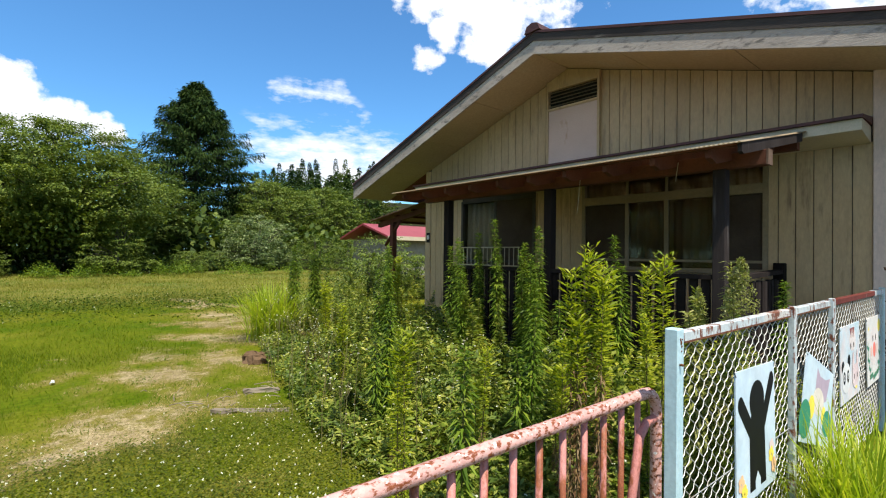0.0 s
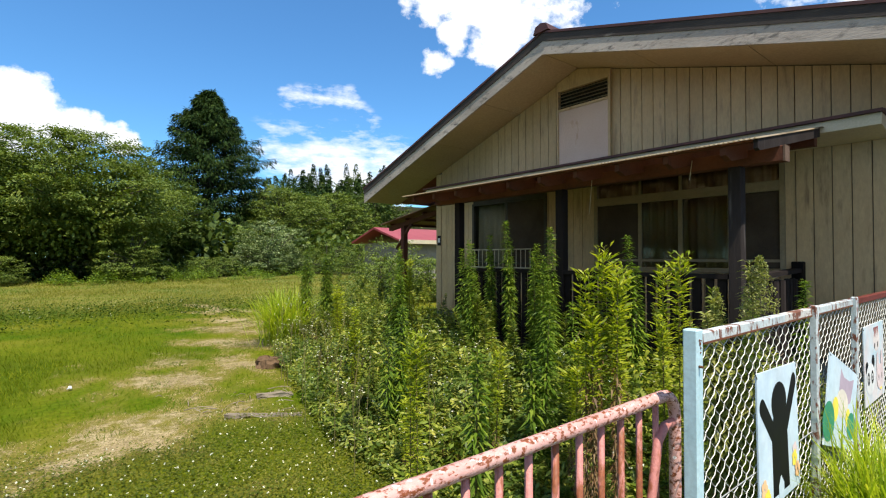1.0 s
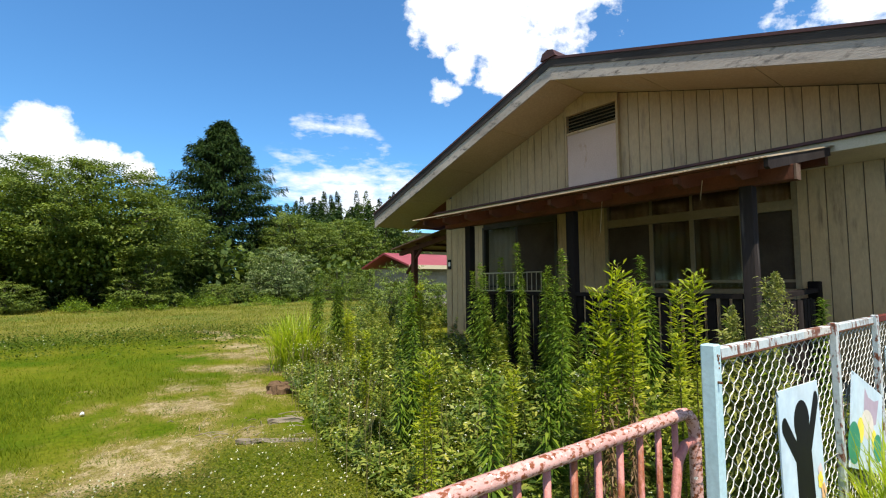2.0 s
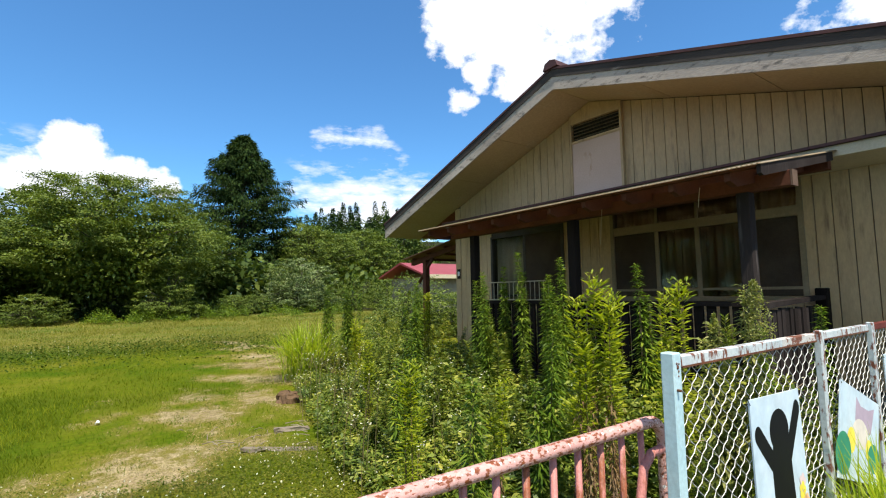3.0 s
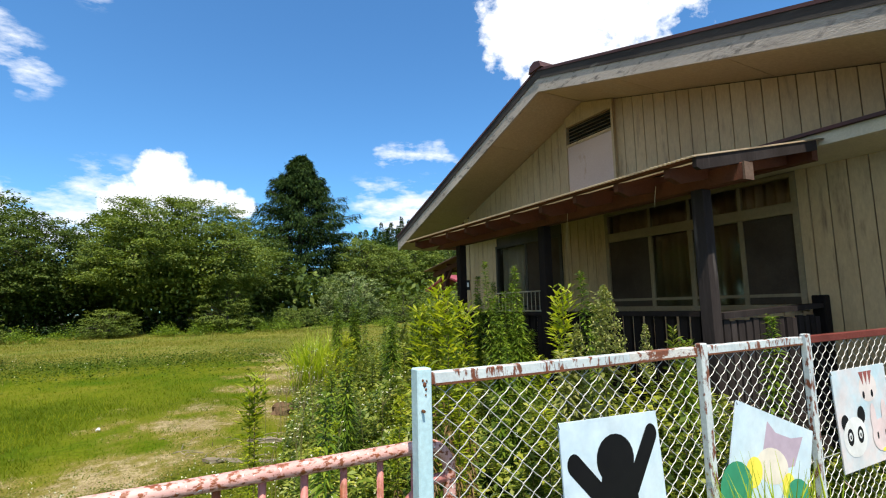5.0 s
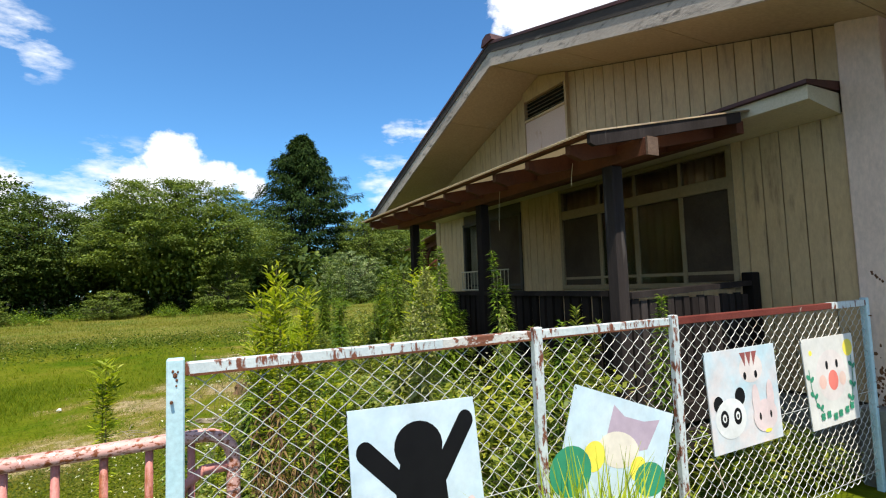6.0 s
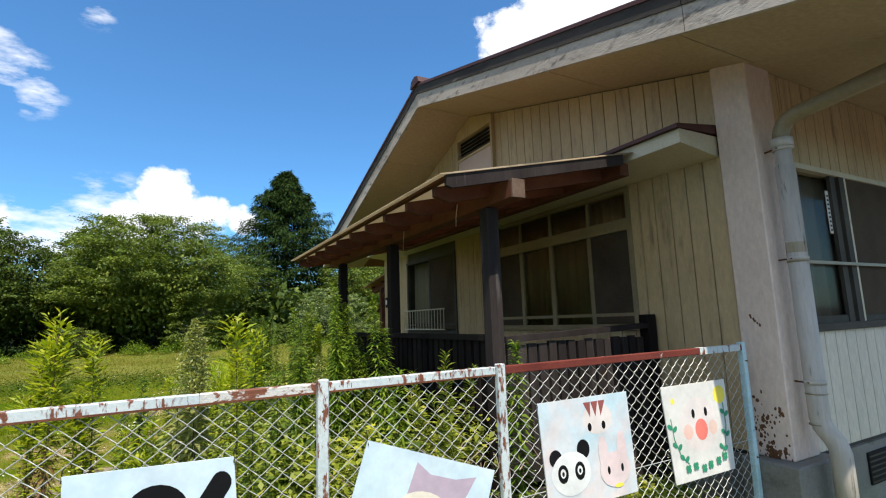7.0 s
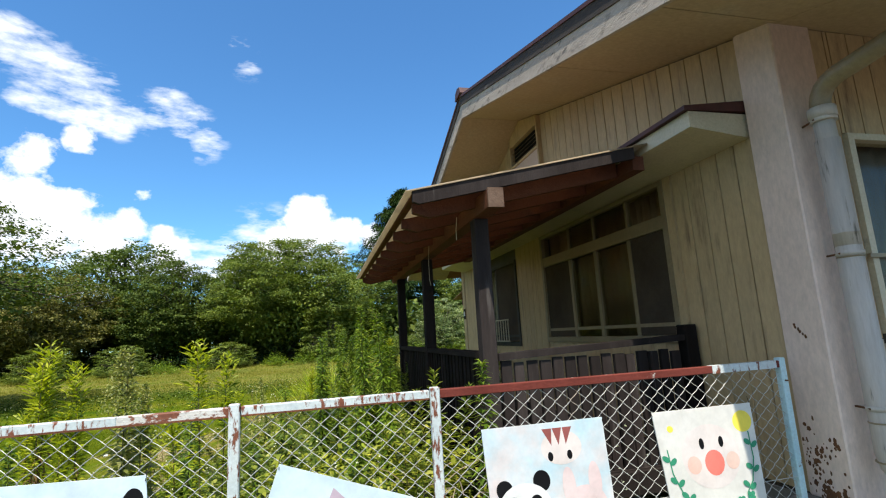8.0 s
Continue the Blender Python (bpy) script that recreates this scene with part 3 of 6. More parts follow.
part("inner_wall", box(9.6, 9.7, SIDE_Y + 0.15, FAR_Y - 0.15, 0.61, 2.71), M_INNER, house)
part("partition", box(WX + 0.15, 9.5, 4.4, 4.5, 0.61, 2.71), M_INNER, house)
bm = box(WX - 0.02, BACK_X, SIDE_Y - 0.03, FAR_Y + 0.03, -0.2, 0.5)
part("foundation", bm, M_CONC, house, "grey weathered concrete foundation")
bm = box(WX - 0.16, WX + 0.34, SIDE_Y - 0.12, CORNER_Y + 0.03, -0.2, 0.525, 0.012)
part("footing", bm, M_CONC, house, "stained concrete column footing")
part("column", box(WX - 0.045, WX + 0.26, SIDE_Y - 0.04, CORNER_Y, 0.525, under(CORNER_Y) - 0.004, 0.008), M_COLUMN, house, "pinkish painted corner column with rust blisters")
far_col = part("corner_board", box(WX - 0.04, WX + 0.12, FAR_Y - 0.12, FAR_Y + 0.03, 0.5, under(FAR_Y) - 0.01, 0.006), M_SIDING, house)

# vertical siding boards, each on its own
BOARDS = 43
PITCH = (FAR_Y - 0.12 - CORNER_Y) / BOARDS


def siding_board(y0, y1, z0, za, zb, parent, mat=M_SIDING):
    part("siding_board", prism([(y0 + 0.0045, z0), (y1 - 0.0045, z0), (y1 - 0.0045, zb), (y0 + 0.0045, za)], WX - 0.02, WX - 0.001, axis="x"), mat, parent)


PANEL_Y = (3.86, 4.69)
for i in range(BOARDS):
    a, b = CORNER_Y + i * PITCH, CORNER_Y + (i + 1) * PITCH
    cuts = sorted({a, b, *[v for v in (*MAIN[:2], *FAR[:2]) if a + 0.02 < v < b - 0.02]})
    for p, q in ((a, b),) if b <= PANEL_Y[0] or a >= PANEL_Y[1] else ((a, PANEL_Y[0]), (PANEL_Y[1], b)):
        if q - p > 0.02:
            siding_board(p, q, 2.86, under(p) - 0.012, under(q) - 0.012, gable)
    for p, q in zip(cuts, cuts[1:]):
        mid = (p + q) / 2
        hole = next((o for o in (MAIN, FAR) if o[0] < mid < o[1]), None)
        if hole:
            siding_board(p, q, 0.53, hole[2] - 0.01, hole[2] - 0.01, gable)
        else:
            siding_board(p, q, 0.53, 2.64, 2.64, gable)
for i in range(52):
    a, b = 6.52 + i * 0.154, 6.52 + (i + 1) * 0.154
    cuts = sorted({a, b, *[v for v in SW[:2] if a + 0.02 < v < b - 0.02]})
    for p, q in zip(cuts, cuts[1:]):
        # below sill height the sunlit copy, above it the plain cream
        spans = [(0.53, SW[2] - 0.01, M_SIDING_LIT), (SW[3] + 0.01, under(SIDE_Y) - 0.01, M_SIDING)]
        if not SW[0] < (p + q) / 2 < SW[1]:
            spans[1] = (SW[2] - 0.004, under(SIDE_Y) - 0.01, M_SIDING)
        for z0, z1, mat in spans:
            part("siding_board", box(p + 0.004, q - 0.004, SIDE_Y - 0.02, SIDE_Y - 0.001, z0, z1), mat, side)

# loft vent with its panel
vent = part("vent_panel", prism([(PANEL_Y[0], 2.86), (PANEL_Y[1], 2.86), (PANEL_Y[1], 3.70), (PANEL_Y[0], 3.70)], WX - 0.055, WX - 0.001, axis="x"), M_PANEL, house, "pinkish panel with rust runs below the loft vent")
for y0, y1 in ((PANEL_Y[0] - 0.035, PANEL_Y[0]), (PANEL_Y[1], PANEL_Y[1] + 0.03)):
    part("trim", prism([(y0, 2.86), (y1, 2.86), (y1, under(y1) - 0.012), (y0, under(y0) - 0.012)], WX - 0.075, WX - 0.001, axis="x"), M_SIDING, vent)
part("trim", box(WX - 0.07, WX - 0.001, PANEL_Y[0], PANEL_Y[1], 3.70, 3.735), M_SIDING, vent)
part("trim", prism([(PANEL_Y[0], 4.0), (PANEL_Y[1], 4.0), (PANEL_Y[1], under(PANEL_Y[1]) - 0.012), (RIDGE_Y, RIDGE_Z - 0.012), (PANEL_Y[0], under(PANEL_Y[0]) - 0.012)], WX - 0.07, WX - 0.001, axis="x"), M_SIDING, vent)
# near-black plate paints the unlit hollow behind the slats
part("recess", box(WX - 0.012, WX - 0.002, PANEL_Y[0], PANEL_Y[1], 3.735, 4.0), M_DARK, vent)
for i in range(5):
    z = 3.755 + i * 0.05
    part("slat", prism([(WX - 0.062, z), (WX - 0.056, z), (WX - 0.03, z + 0.024), (WX - 0.036, z + 0.024)], PANEL_Y[0], PANEL_Y[1]), M_FRAME, vent)

# roof: two slopes, soffit panels, barge boards, ridge cap
def slope_profile(low, high):
    return lambda a, b: [(a, under(a) + low), (b, under(b) + low), (b, under(b) + high), (a, under(a) + high)]


roof = part("roof", prism(slope_profile(0.03, 0.27)(EAVE_S, RIDGE_Y), FRONT_X + 0.035, BACK_X + 0.5, axis="x"), M_ROOF, house, "low-pitched dark red metal roof")
part("roof_slope", prism(slope_profile(0.03, 0.27)(RIDGE_Y, EAVE_N), FRONT_X + 0.035, BACK_X + 0.5, axis="x"), M_ROOF, roof)
for a, b in ((EAVE_S - 0.05, RIDGE_Y), (RIDGE_Y, EAVE_N + 0.04)):
    part("roof_edge", prism(slope_profile(0.272, 0.305)(a, b), FRONT_X - 0.05, BACK_X + 0.5, axis="x"), M_FLASH, roof)
for a, b, n in ((EAVE_S, RIDGE_Y, 4), (RIDGE_Y, EAVE_N, 4)):
    for i in range(n):
        p, q = a + (b - a) * i / n, a + (b - a) * (i + 1) / n
        part("soffit_panel", prism(slope_profile(0.0, 0.012)(p + 0.004, q - 0.004), FRONT_X + 0.002, WX - 0.002, axis="x"), M_SOFFIT, roof)
for i in range(5):
    x0 = WX + i * 1.8
    part("soffit_panel", prism(slope_profile(0.0, 0.012)(EAVE_S, SIDE_Y + 0.1), x0 + 0.002, x0 + 1.798, axis="x"), M_SOFFIT, roof)
for a, b in ((EAVE_S - 0.03, 0.60), (0.606, RIDGE_Y), (RIDGE_Y, EAVE_N + 0.02)):
    part("barge_board", prism(slope_profile(-0.012, 0.165)(a, b), FRONT_X - 0.03, FRONT_X, axis="x"), M_BARGE, roof, "grey weathered timber barge board")
    part("barge_trim", prism(slope_profile(0.165, 0.271)(a, b), FRONT_X - 0.04, FRONT_X, axis="x"), M_BARGE_D, roof, "blackened upper barge trim")
part("ridge_cap", prism([(RIDGE_Y - 0.13, RIDGE_Z + 0.285), (RIDGE_Y + 0.13, RIDGE_Z + 0.275), (RIDGE_Y + 0.09, RIDGE_Z + 0.37), (RIDGE_Y, RIDGE_Z + 0.40), (RIDGE_Y - 0.09, RIDGE_Z + 0.375)], FRONT_X - 0.07, BACK_X + 0.5, axis="x"), M_FLASH, roof, "dark red ridge capping")
part("gutter", tube([(FRONT_X + 0.1, EAVE_S - 0.08, under(EAVE_S) + 0.10), (BACK_X, EAVE_S - 0.08, under(EAVE_S) + 0.10)], 0.06, 10), M_PIPE, roof)
part("gutter", tube([(FRONT_X + 0.1, EAVE_N + 0.09, under(EAVE_N) + 0.10), (BACK_X, EAVE_N + 0.09, under(EAVE_N) + 0.10)], 0.06, 10), M_PIPE, roof)

# pent canopy over the windows
canopy = part("canopy", prism([(5.80, 2.682), (WX - 0.022, 2.628), (WX - 0.022, 2.785), (5.80, 2.785)], 0.985, 7.45), M_WHITE, house, "cream boxed canopy with dark red flashing")
part("flashing", prism([(5.765, 2.787), (WX - 0.021, 2.80), (WX - 0.021, 2.875), (5.765, 2.815)], 0.974, 7.48), M_FLASH, canopy)

# windows of the gable wall
def pane_window(y0, y1, z0, z1, upright, transom, frame_mat, name, label):
    win = part(name, box(WX - 0.045, WX + 0.06, y0, y1, z0 - 0.03, z0 + 0.025, 0.004), frame_mat, house, label)
    part("head", box(WX - 0.045, WX + 0.06, y0, y1, z1 - 0.04, z1, 0.004), frame_mat, win)
    for y in (y0, y1 - 0.05):
        part("jamb", box(WX - 0.04, WX + 0.06, y, y + 0.05, z0 + 0.025, z1 - 0.04), frame_mat, win)
    top = z1 - 0.04
    if transom:
        part("transom_bar", box(WX - 0.035, WX + 0.06, y0 + 0.05, y1 - 0.05, transom[0], transom[1]), frame_mat, win)
        top = transom[0]
    for y, w in upright:
        part("sash_stile", box(WX - 0.02, WX + 0.03, y - w / 2, y + w / 2, z0 + 0.025, top), frame_mat, win)
        if transom:
            part("sash_stile", box(WX - 0.015, WX + 0.03, y - 0.015, y + 0.015, transom[1], z1 - 0.04), frame_mat, win)
    part("bottom_rail", box(WX - 0.015, WX + 0.03, y0 + 0.05, y1 - 0.05, z0 + 0.095, z0 + 0.125), frame_mat, win)
    edges = [y0 + 0.05, *[u[0] for u in upright], y1 - 0.05]
    for a, b in zip(edges, edges[1:]):
        for p, q in ((z0 + 0.025, top), *(((transom[1], z1 - 0.04),) if transom else ())):
            part("pane", box(WX + 0.0, WX + 0.006, a + 0.005, b - 0.005, p, q), M_GLASS, win)
    return win


w_main = pane_window(*MAIN, [(3.44, 0.045), (2.92, 0.05), (2.36, 0.045)], (2.238, 2.345), M_FRAME, "window", "four-sash aluminium window with transom lights over it")
part("insect_screen", box(WX - 0.014, WX - 0.010, 3.47, 4.07, 1.41, 2.235), M_SCREEN, w_main, "dark insect screen")
part("insect_screen", box(WX - 0.014, WX - 0.010, 1.875, 2.335, 1.41, 2.235), M_SCREEN, w_main, "dark insect screen")
for y0, y1 in ((1.735, 1.818), (4.112, 4.19)):
    part("casing", box(WX - 0.032, WX - 0.021, y0, y1, 0.56, 2.635), M_SIDING, w_main)
w_far = pane_window(*FAR, [(5.80, 0.05)], None, M_DARKFRAME, "window", "two-sash dark framed window")


part("insect_screen", box(WX - 0.014, WX - 0.010, 5.01, 5.77, 1.36, 2.44), M_SCREEN, w_far, "dark insect screen")


def curtain(y0, y1, z0, z1, x, mat, folds, label):
    n = int(folds * 8)
    v, f = [], []
    for i in range(n + 1):
        y = y0 + (y1 - y0) * i / n
        d = 0.03 * math.sin(2 * math.pi * folds * i / n) + 0.01 * math.sin(i * 0.37)
        v += [(x + d, y, z0), (x + d * 0.6, y, z1)]
    f = [(2 * i, 2 * i + 2, 2 * i + 3, 2 * i + 1) for i in range(n)]
    me = quads("curtain", v, f)
    ob = thing("curtain", me, mat, label, "curtain", "window curtains")
    mod = ob.modifiers.new("cloth", "SOLIDIFY")
    mod.thickness = 0.004
    return ob


curtain(1.86, 2.36, 1.40, 2.61, WX + 0.10, M_CURTAIN, 5, "faded brown drawn curtain behind the window")
curtain(2.36, 3.46, 1.40, 2.61, WX + 0.10, M_CURTAIN, 11, "faded brown drawn curtain behind the window")
curtain(3.46, 4.10, 1.40, 2.61, WX + 0.10, M_CURTAIN, 5, "faded brown drawn curtain behind the window")
curtain(5.80, 6.60, 1.34, 2.46, WX + 0.12, M_CURTAIN_P, 6, "pale grey drawn curtain behind the window")
v, n = [], 120
for i in range(n + 1):
    x, d = SW[0] + 0.05 + (SW[1] - SW[0] - 0.1) * i / n, 0.025 * math.sin(i * 0.55)
    v += [(x, SIDE_Y + 0.09 + d, SW[2] + 0.02), (x, SIDE_Y + 0.09 + d * 0.6, SW[3] - 0.02)]
side_curtain = thing("curtain", quads("curtain", v, [(2 * i, 2 * i + 2, 2 * i + 3, 2 * i + 1) for i in range(n)]), M_CURTAIN_G, "dim grey drawn curtain behind the side window", "curtain", "window curtains")
mod = side_curtain.modifiers.new("cloth", "SOLIDIFY")
mod.thickness = 0.004
guard = empty("window_guard", (WX - 0.1, 6.0, 1.33), "low white steel guard rail before a window", "guard rail")
for z in (1.36, 1.66):
    part("rail", tube([(WX - 0.10, 5.20, z), (WX - 0.10, 6.60, z)], 0.011, 6), M_WHITE, guard)
for i in range(15):
    part("bar", tube([(WX - 0.10, 5.22 + i * 0.0975, 1.36), (WX - 0.10, 5.22 + i * 0.0975, 1.66)], 0.007, 5), M_WHITE, guard)

# window of the side wall
w_side = part("window", box(SW[0], SW[1], SIDE_Y - 0.06, SIDE_Y + 0.05, SW[2] - 0.035, SW[2] + 0.02, 0.004), M_DARKFRAME, house, "sliding aluminium window with a cross rail")
part("head", box(SW[0], SW[1], SIDE_Y - 0.05, SIDE_Y + 0.05, SW[3] - 0.04, SW[3]), M_WHITE, w_side)
for x in (SW[0], SW[1] - 0.045):
    part("jamb", box(x, x + 0.045, SIDE_Y - 0.05, SIDE_Y + 0.05, SW[2] + 0.02, SW[3] - 0.04), M_WHITE, w_side)
part("sash_stile", box(7.22, 7.30, SIDE_Y - 0.03, SIDE_Y - 0.005, SW[2] + 0.02, SW[3] - 0.04), M_DARKFRAME, w_side)
part("sash_stile", box(7.33, 7.41, SIDE_Y - 0.045, SIDE_Y - 0.005, SW[2] + 0.02, SW[3] - 0.04), M_DARKFRAME, w_side)
part("bottom_rail", box(SW[0] + 0.045, SW[1] - 0.045, SIDE_Y - 0.02, SIDE_Y + 0.02, SW[2] + 0.02, SW[2] + 0.07), M_DARKFRAME, w_side)
part("guard_rail", box(SW[0] - 0.05, SW[1] + 0.05, SIDE_Y - 0.075, SIDE_Y - 0.055, 1.805, 1.828), M_FRAME, w_side)
part("screen_frame", box(7.412, 7.44, SIDE_Y - 0.045, SIDE_Y - 0.02, SW[2] + 0.02, SW[3] - 0.04), M_WHITE, w_side)
part("insect_screen", box(7.44, SW[1] - 0.046, SIDE_Y - 0.034, SIDE_Y - 0.030, SW[2] + 0.07, SW[3] - 0.04), M_SCREEN, w_side, "dark insect screen")
slip = part("paper_strip", box(7.17, 7.215, SIDE_Y - 0.008, SIDE_Y - 0.004, 2.06, 2.40), P_CREAM, w_side, "narrow paper strip with unreadable marks")
for i in range(9):
    part("print_bar", box(7.18, 7.205, SIDE_Y - 0.0095, SIDE_Y - 0.008, 2.08 + i * 0.034, 2.095 + i * 0.034), M_DARK, slip)
for a, b in ((SW[0] + 0.045, 7.22), (7.30, SW[1] - 0.045)):
    part("pane", box(a, b, SIDE_Y + 0.0, SIDE_Y + 0.006, SW[2] + 0.07, SW[3] - 0.04), M_GLASS, w_side)
# flat plate coloured near-black for the unlit opening behind the bars
part("air_vent", box(7.15, 7.55, SIDE_Y - 0.045, SIDE_Y - 0.031, 0.22, 0.44), M_DARK, house, "dark underfloor air vent")
for i in range(6):
    part("vent_bar", box(7.15, 7.55, SIDE_Y - 0.052, SIDE_Y - 0.046, 0.235 + i * 0.035, 0.245 + i * 0.035), M_DARKFRAME, house)

# downpipe at the corner
pipe = empty("downpipe", (6.345, 0.605, 0), "white stained plastic downpipe with elbows", "downpipe")
px, py = 6.345, 0.605
part("pipe", tube([(px, py, 2.46), (px, py, 0.80), (px, py - 0.01, 0.75), (px + 0.01, py - 0.07, 0.66), (px + 0.012, py - 0.085, 0.60), (px + 0.012, py - 0.085, 0.02)], 0.06, 14), M_PIPE, pipe)
part("upper_pipe", tube([(px, py, 2.63), (px, py, 1.86)], 0.05, 14, None, 0.061), M_PIPE, pipe)
for z in (1.80, 0.95, 0.76):
    part("joint", tube([(px, py, z - 0.004), (px, py, z + 0.004)], 0.063, 14), M_FRAME, pipe)
part("elbow", tube([(px, py, 2.60), (px, py, 2.68), (px, py - 0.012, 2.72), (px, py - 0.035, 2.755), (px, py - 0.07, 2.78), (px, py - 0.12, 2.795), (px, EAVE_S - 0.05, 2.93)], 0.052, 14), M_FRAME, pipe)
for z in (2.62,):
    part("collar", tube([(px, py, z - 0.03), (px, py, z + 0.03)], 0.069, 14), M_PIPE, pipe)
for z in (1.82, 1.02, 2.58):
    part("bracket", tube([(px - 0.02, SIDE_Y - 0.02, z), (px - 0.04, py + 0.05, z), (px - 0.064, py, z)], 0.006, 6), M_RUSTSPOT, pipe)
    part("clip", tube([(px, py, z - 0.012), (px, py, z + 0.012)], 0.0655, 14), M_PIPE, pipe)
# rust blisters on the column face
rnd = random.Random(5)
hearts = [(rnd.uniform(SIDE_Y, CORNER_Y - 0.04), 0.55 + abs(rnd.gauss(0, 0.17))) for k in range(12)]
for k in range(130):
    y, z = rnd.choice(hearts)
    y, z = min(CORNER_Y - 0.015, max(SIDE_Y - 0.03, y + rnd.gauss(0, 0.022))), max(0.535, z + rnd.gauss(0, 0.045))
    r = rnd.uniform(0.0025, 0.008) if k % 5 else rnd.uniform(0.008, 0.013)
    if k < 6:
        y, z, r = 0.875 - 0.009 * k + rnd.gauss(0, 0.006), 1.455 - 0.013 * k, rnd.uniform(0.005, 0.009)
    bm = bmesh.new()
    bmesh.ops.create_icosphere(bm, subdivisions=2, radius=1.0, matrix=Matrix.Translation((WX - 0.045, y, z)) @ Matrix.Diagonal((0.003, r, r * rnd.uniform(1, 2.2), 1)))
    for q in bm.verts:
        q.co.yz += noise.noise_vector(q.co * 90).yz * r * 0.6
    part("rust_blister", bm, M_RUSTSPOT, house)
sign = thing("number_sign", box(WX - 0.052, WX - 0.041, 7.50, 7.60, 1.76, 1.95, 0.003), M_DARK, "small dark plaque on the wall corner", "sign")
part("plaque_mark", box(WX - 0.056, WX - 0.052, 7.52, 7.58, 1.82, 1.90), P_WHITE, sign)
lamp = thing("eave_lamp", box(5.50, 5.62, 9.10, 9.20, 2.92, 3.03, 0.01), P_WHITE, "small white box fitting at the eave corner", "light fitting")

# ---------------------------------------------------------------- porch
porch = empty("porch", (4.645, 1.72, 0), "weathered timber porch with a corrugated lean-to roof", "porch")
PX = 4.645


def porch_z(x):
    return 2.385 + (x - 4.17) * (2.735 - 2.385) / (5.80 - 4.17)


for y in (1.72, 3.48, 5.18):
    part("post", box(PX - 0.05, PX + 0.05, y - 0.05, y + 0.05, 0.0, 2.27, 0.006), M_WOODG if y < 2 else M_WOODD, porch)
beam = part("beam", box(PX - 0.05, PX + 0.05, 1.375, 5.66, 2.27, 2.39, 0.005), M_WOODR, porch)
part("beam_end", box(PX - 0.051, PX + 0.051, 1.360, 1.375, 2.268, 2.392), M_WOODE, beam, "pale weathered beam end")
part("ledger", box(5.70, 5.79, 1.44, 5.68, 2.56, 2.66), M_WOODR, porch)
for i in range(10):
    y = 1.62 + i * 0.44
    part("rafter", prism([(4.17, porch_z(4.17) - 0.09), (4.28, porch_z(4.28) - 0.145), (5.69, porch_z(5.69) - 0.145), (5.69, porch_z(5.69) - 0.03), (4.17, porch_z(4.17) - 0.03)], y, y + 0.045), M_WOODR, porch)
for i in range(4):
    x = 4.14 + i * 0.48
    part("batten", box(x, x + 0.045, 1.43, 5.74, porch_z(x + 0.05) - 0.03, porch_z(x + 0.05) - 0.008), M_WOODR, porch)
part("fascia", prism([(4.13, porch_z(4.13) - 0.07), (4.17, porch_z(4.17) - 0.092), (5.69, porch_z(5.69) - 0.085), (5.69, porch_z(5.69) - 0.004), (4.13, porch_z(4.13) - 0.004)], 1.395, 1.425), M_WOODG, porch, "grey end fascia board")
n, v = 1180, []
for i in range(n + 1):
    y = 1.385 + 4.38 * i / n
    d = 0.005 * math.sin(2 * math.pi * (y / 0.034))
    v += [(4.09, y, porch_z(4.09) + 0.004 + d), (5.82, y, porch_z(5.82) + 0.004 + d)]
sheet = part("roof_sheet", quads("roof_sheet", v, [(2 * i, 2 * i + 1, 2 * i + 3, 2 * i + 2) for i in range(n)]), M_SHEET, porch, "aged brownish corrugated plastic sheet")
mod = sheet.modifiers.new("gauge", "SOLIDIFY")
mod.thickness = 0.003
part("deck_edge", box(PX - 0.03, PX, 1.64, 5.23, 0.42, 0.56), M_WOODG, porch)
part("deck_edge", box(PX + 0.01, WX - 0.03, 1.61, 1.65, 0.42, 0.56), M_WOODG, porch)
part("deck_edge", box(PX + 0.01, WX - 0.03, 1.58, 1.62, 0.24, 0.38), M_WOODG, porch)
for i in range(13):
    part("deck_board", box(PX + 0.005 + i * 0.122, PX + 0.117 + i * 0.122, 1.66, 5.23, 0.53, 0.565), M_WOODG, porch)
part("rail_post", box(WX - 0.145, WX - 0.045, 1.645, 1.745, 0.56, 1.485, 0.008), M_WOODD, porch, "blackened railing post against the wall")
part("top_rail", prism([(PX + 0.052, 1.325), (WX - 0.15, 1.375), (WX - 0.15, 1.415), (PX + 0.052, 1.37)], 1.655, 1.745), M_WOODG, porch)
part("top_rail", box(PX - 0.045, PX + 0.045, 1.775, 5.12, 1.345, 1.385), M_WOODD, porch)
rnd = random.Random(9)
for i in range(15):
    x = PX + 0.07 + i * 0.0915
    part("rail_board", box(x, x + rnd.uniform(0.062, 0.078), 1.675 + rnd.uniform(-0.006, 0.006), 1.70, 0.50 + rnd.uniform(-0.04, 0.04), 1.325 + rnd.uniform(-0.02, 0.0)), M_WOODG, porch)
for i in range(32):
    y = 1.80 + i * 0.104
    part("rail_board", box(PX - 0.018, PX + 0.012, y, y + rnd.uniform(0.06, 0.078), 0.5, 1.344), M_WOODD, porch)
part("cable", tube([(PX - 0.06, 3.05, 2.36), (PX - 0.07, 3.06, 2.20), (PX - 0.065, 3.08, 2.02), (PX - 0.05, 3.10, 1.97)], 0.0022, 5), M_WHITE, porch, "thin loose cable hanging from the beam")
part("cable", tube([(PX - 0.06, 2.05, 2.37), (PX - 0.07, 2.06, 2.27), (PX - 0.066, 2.07, 2.20)], 0.003, 5), M_WHITE, porch)
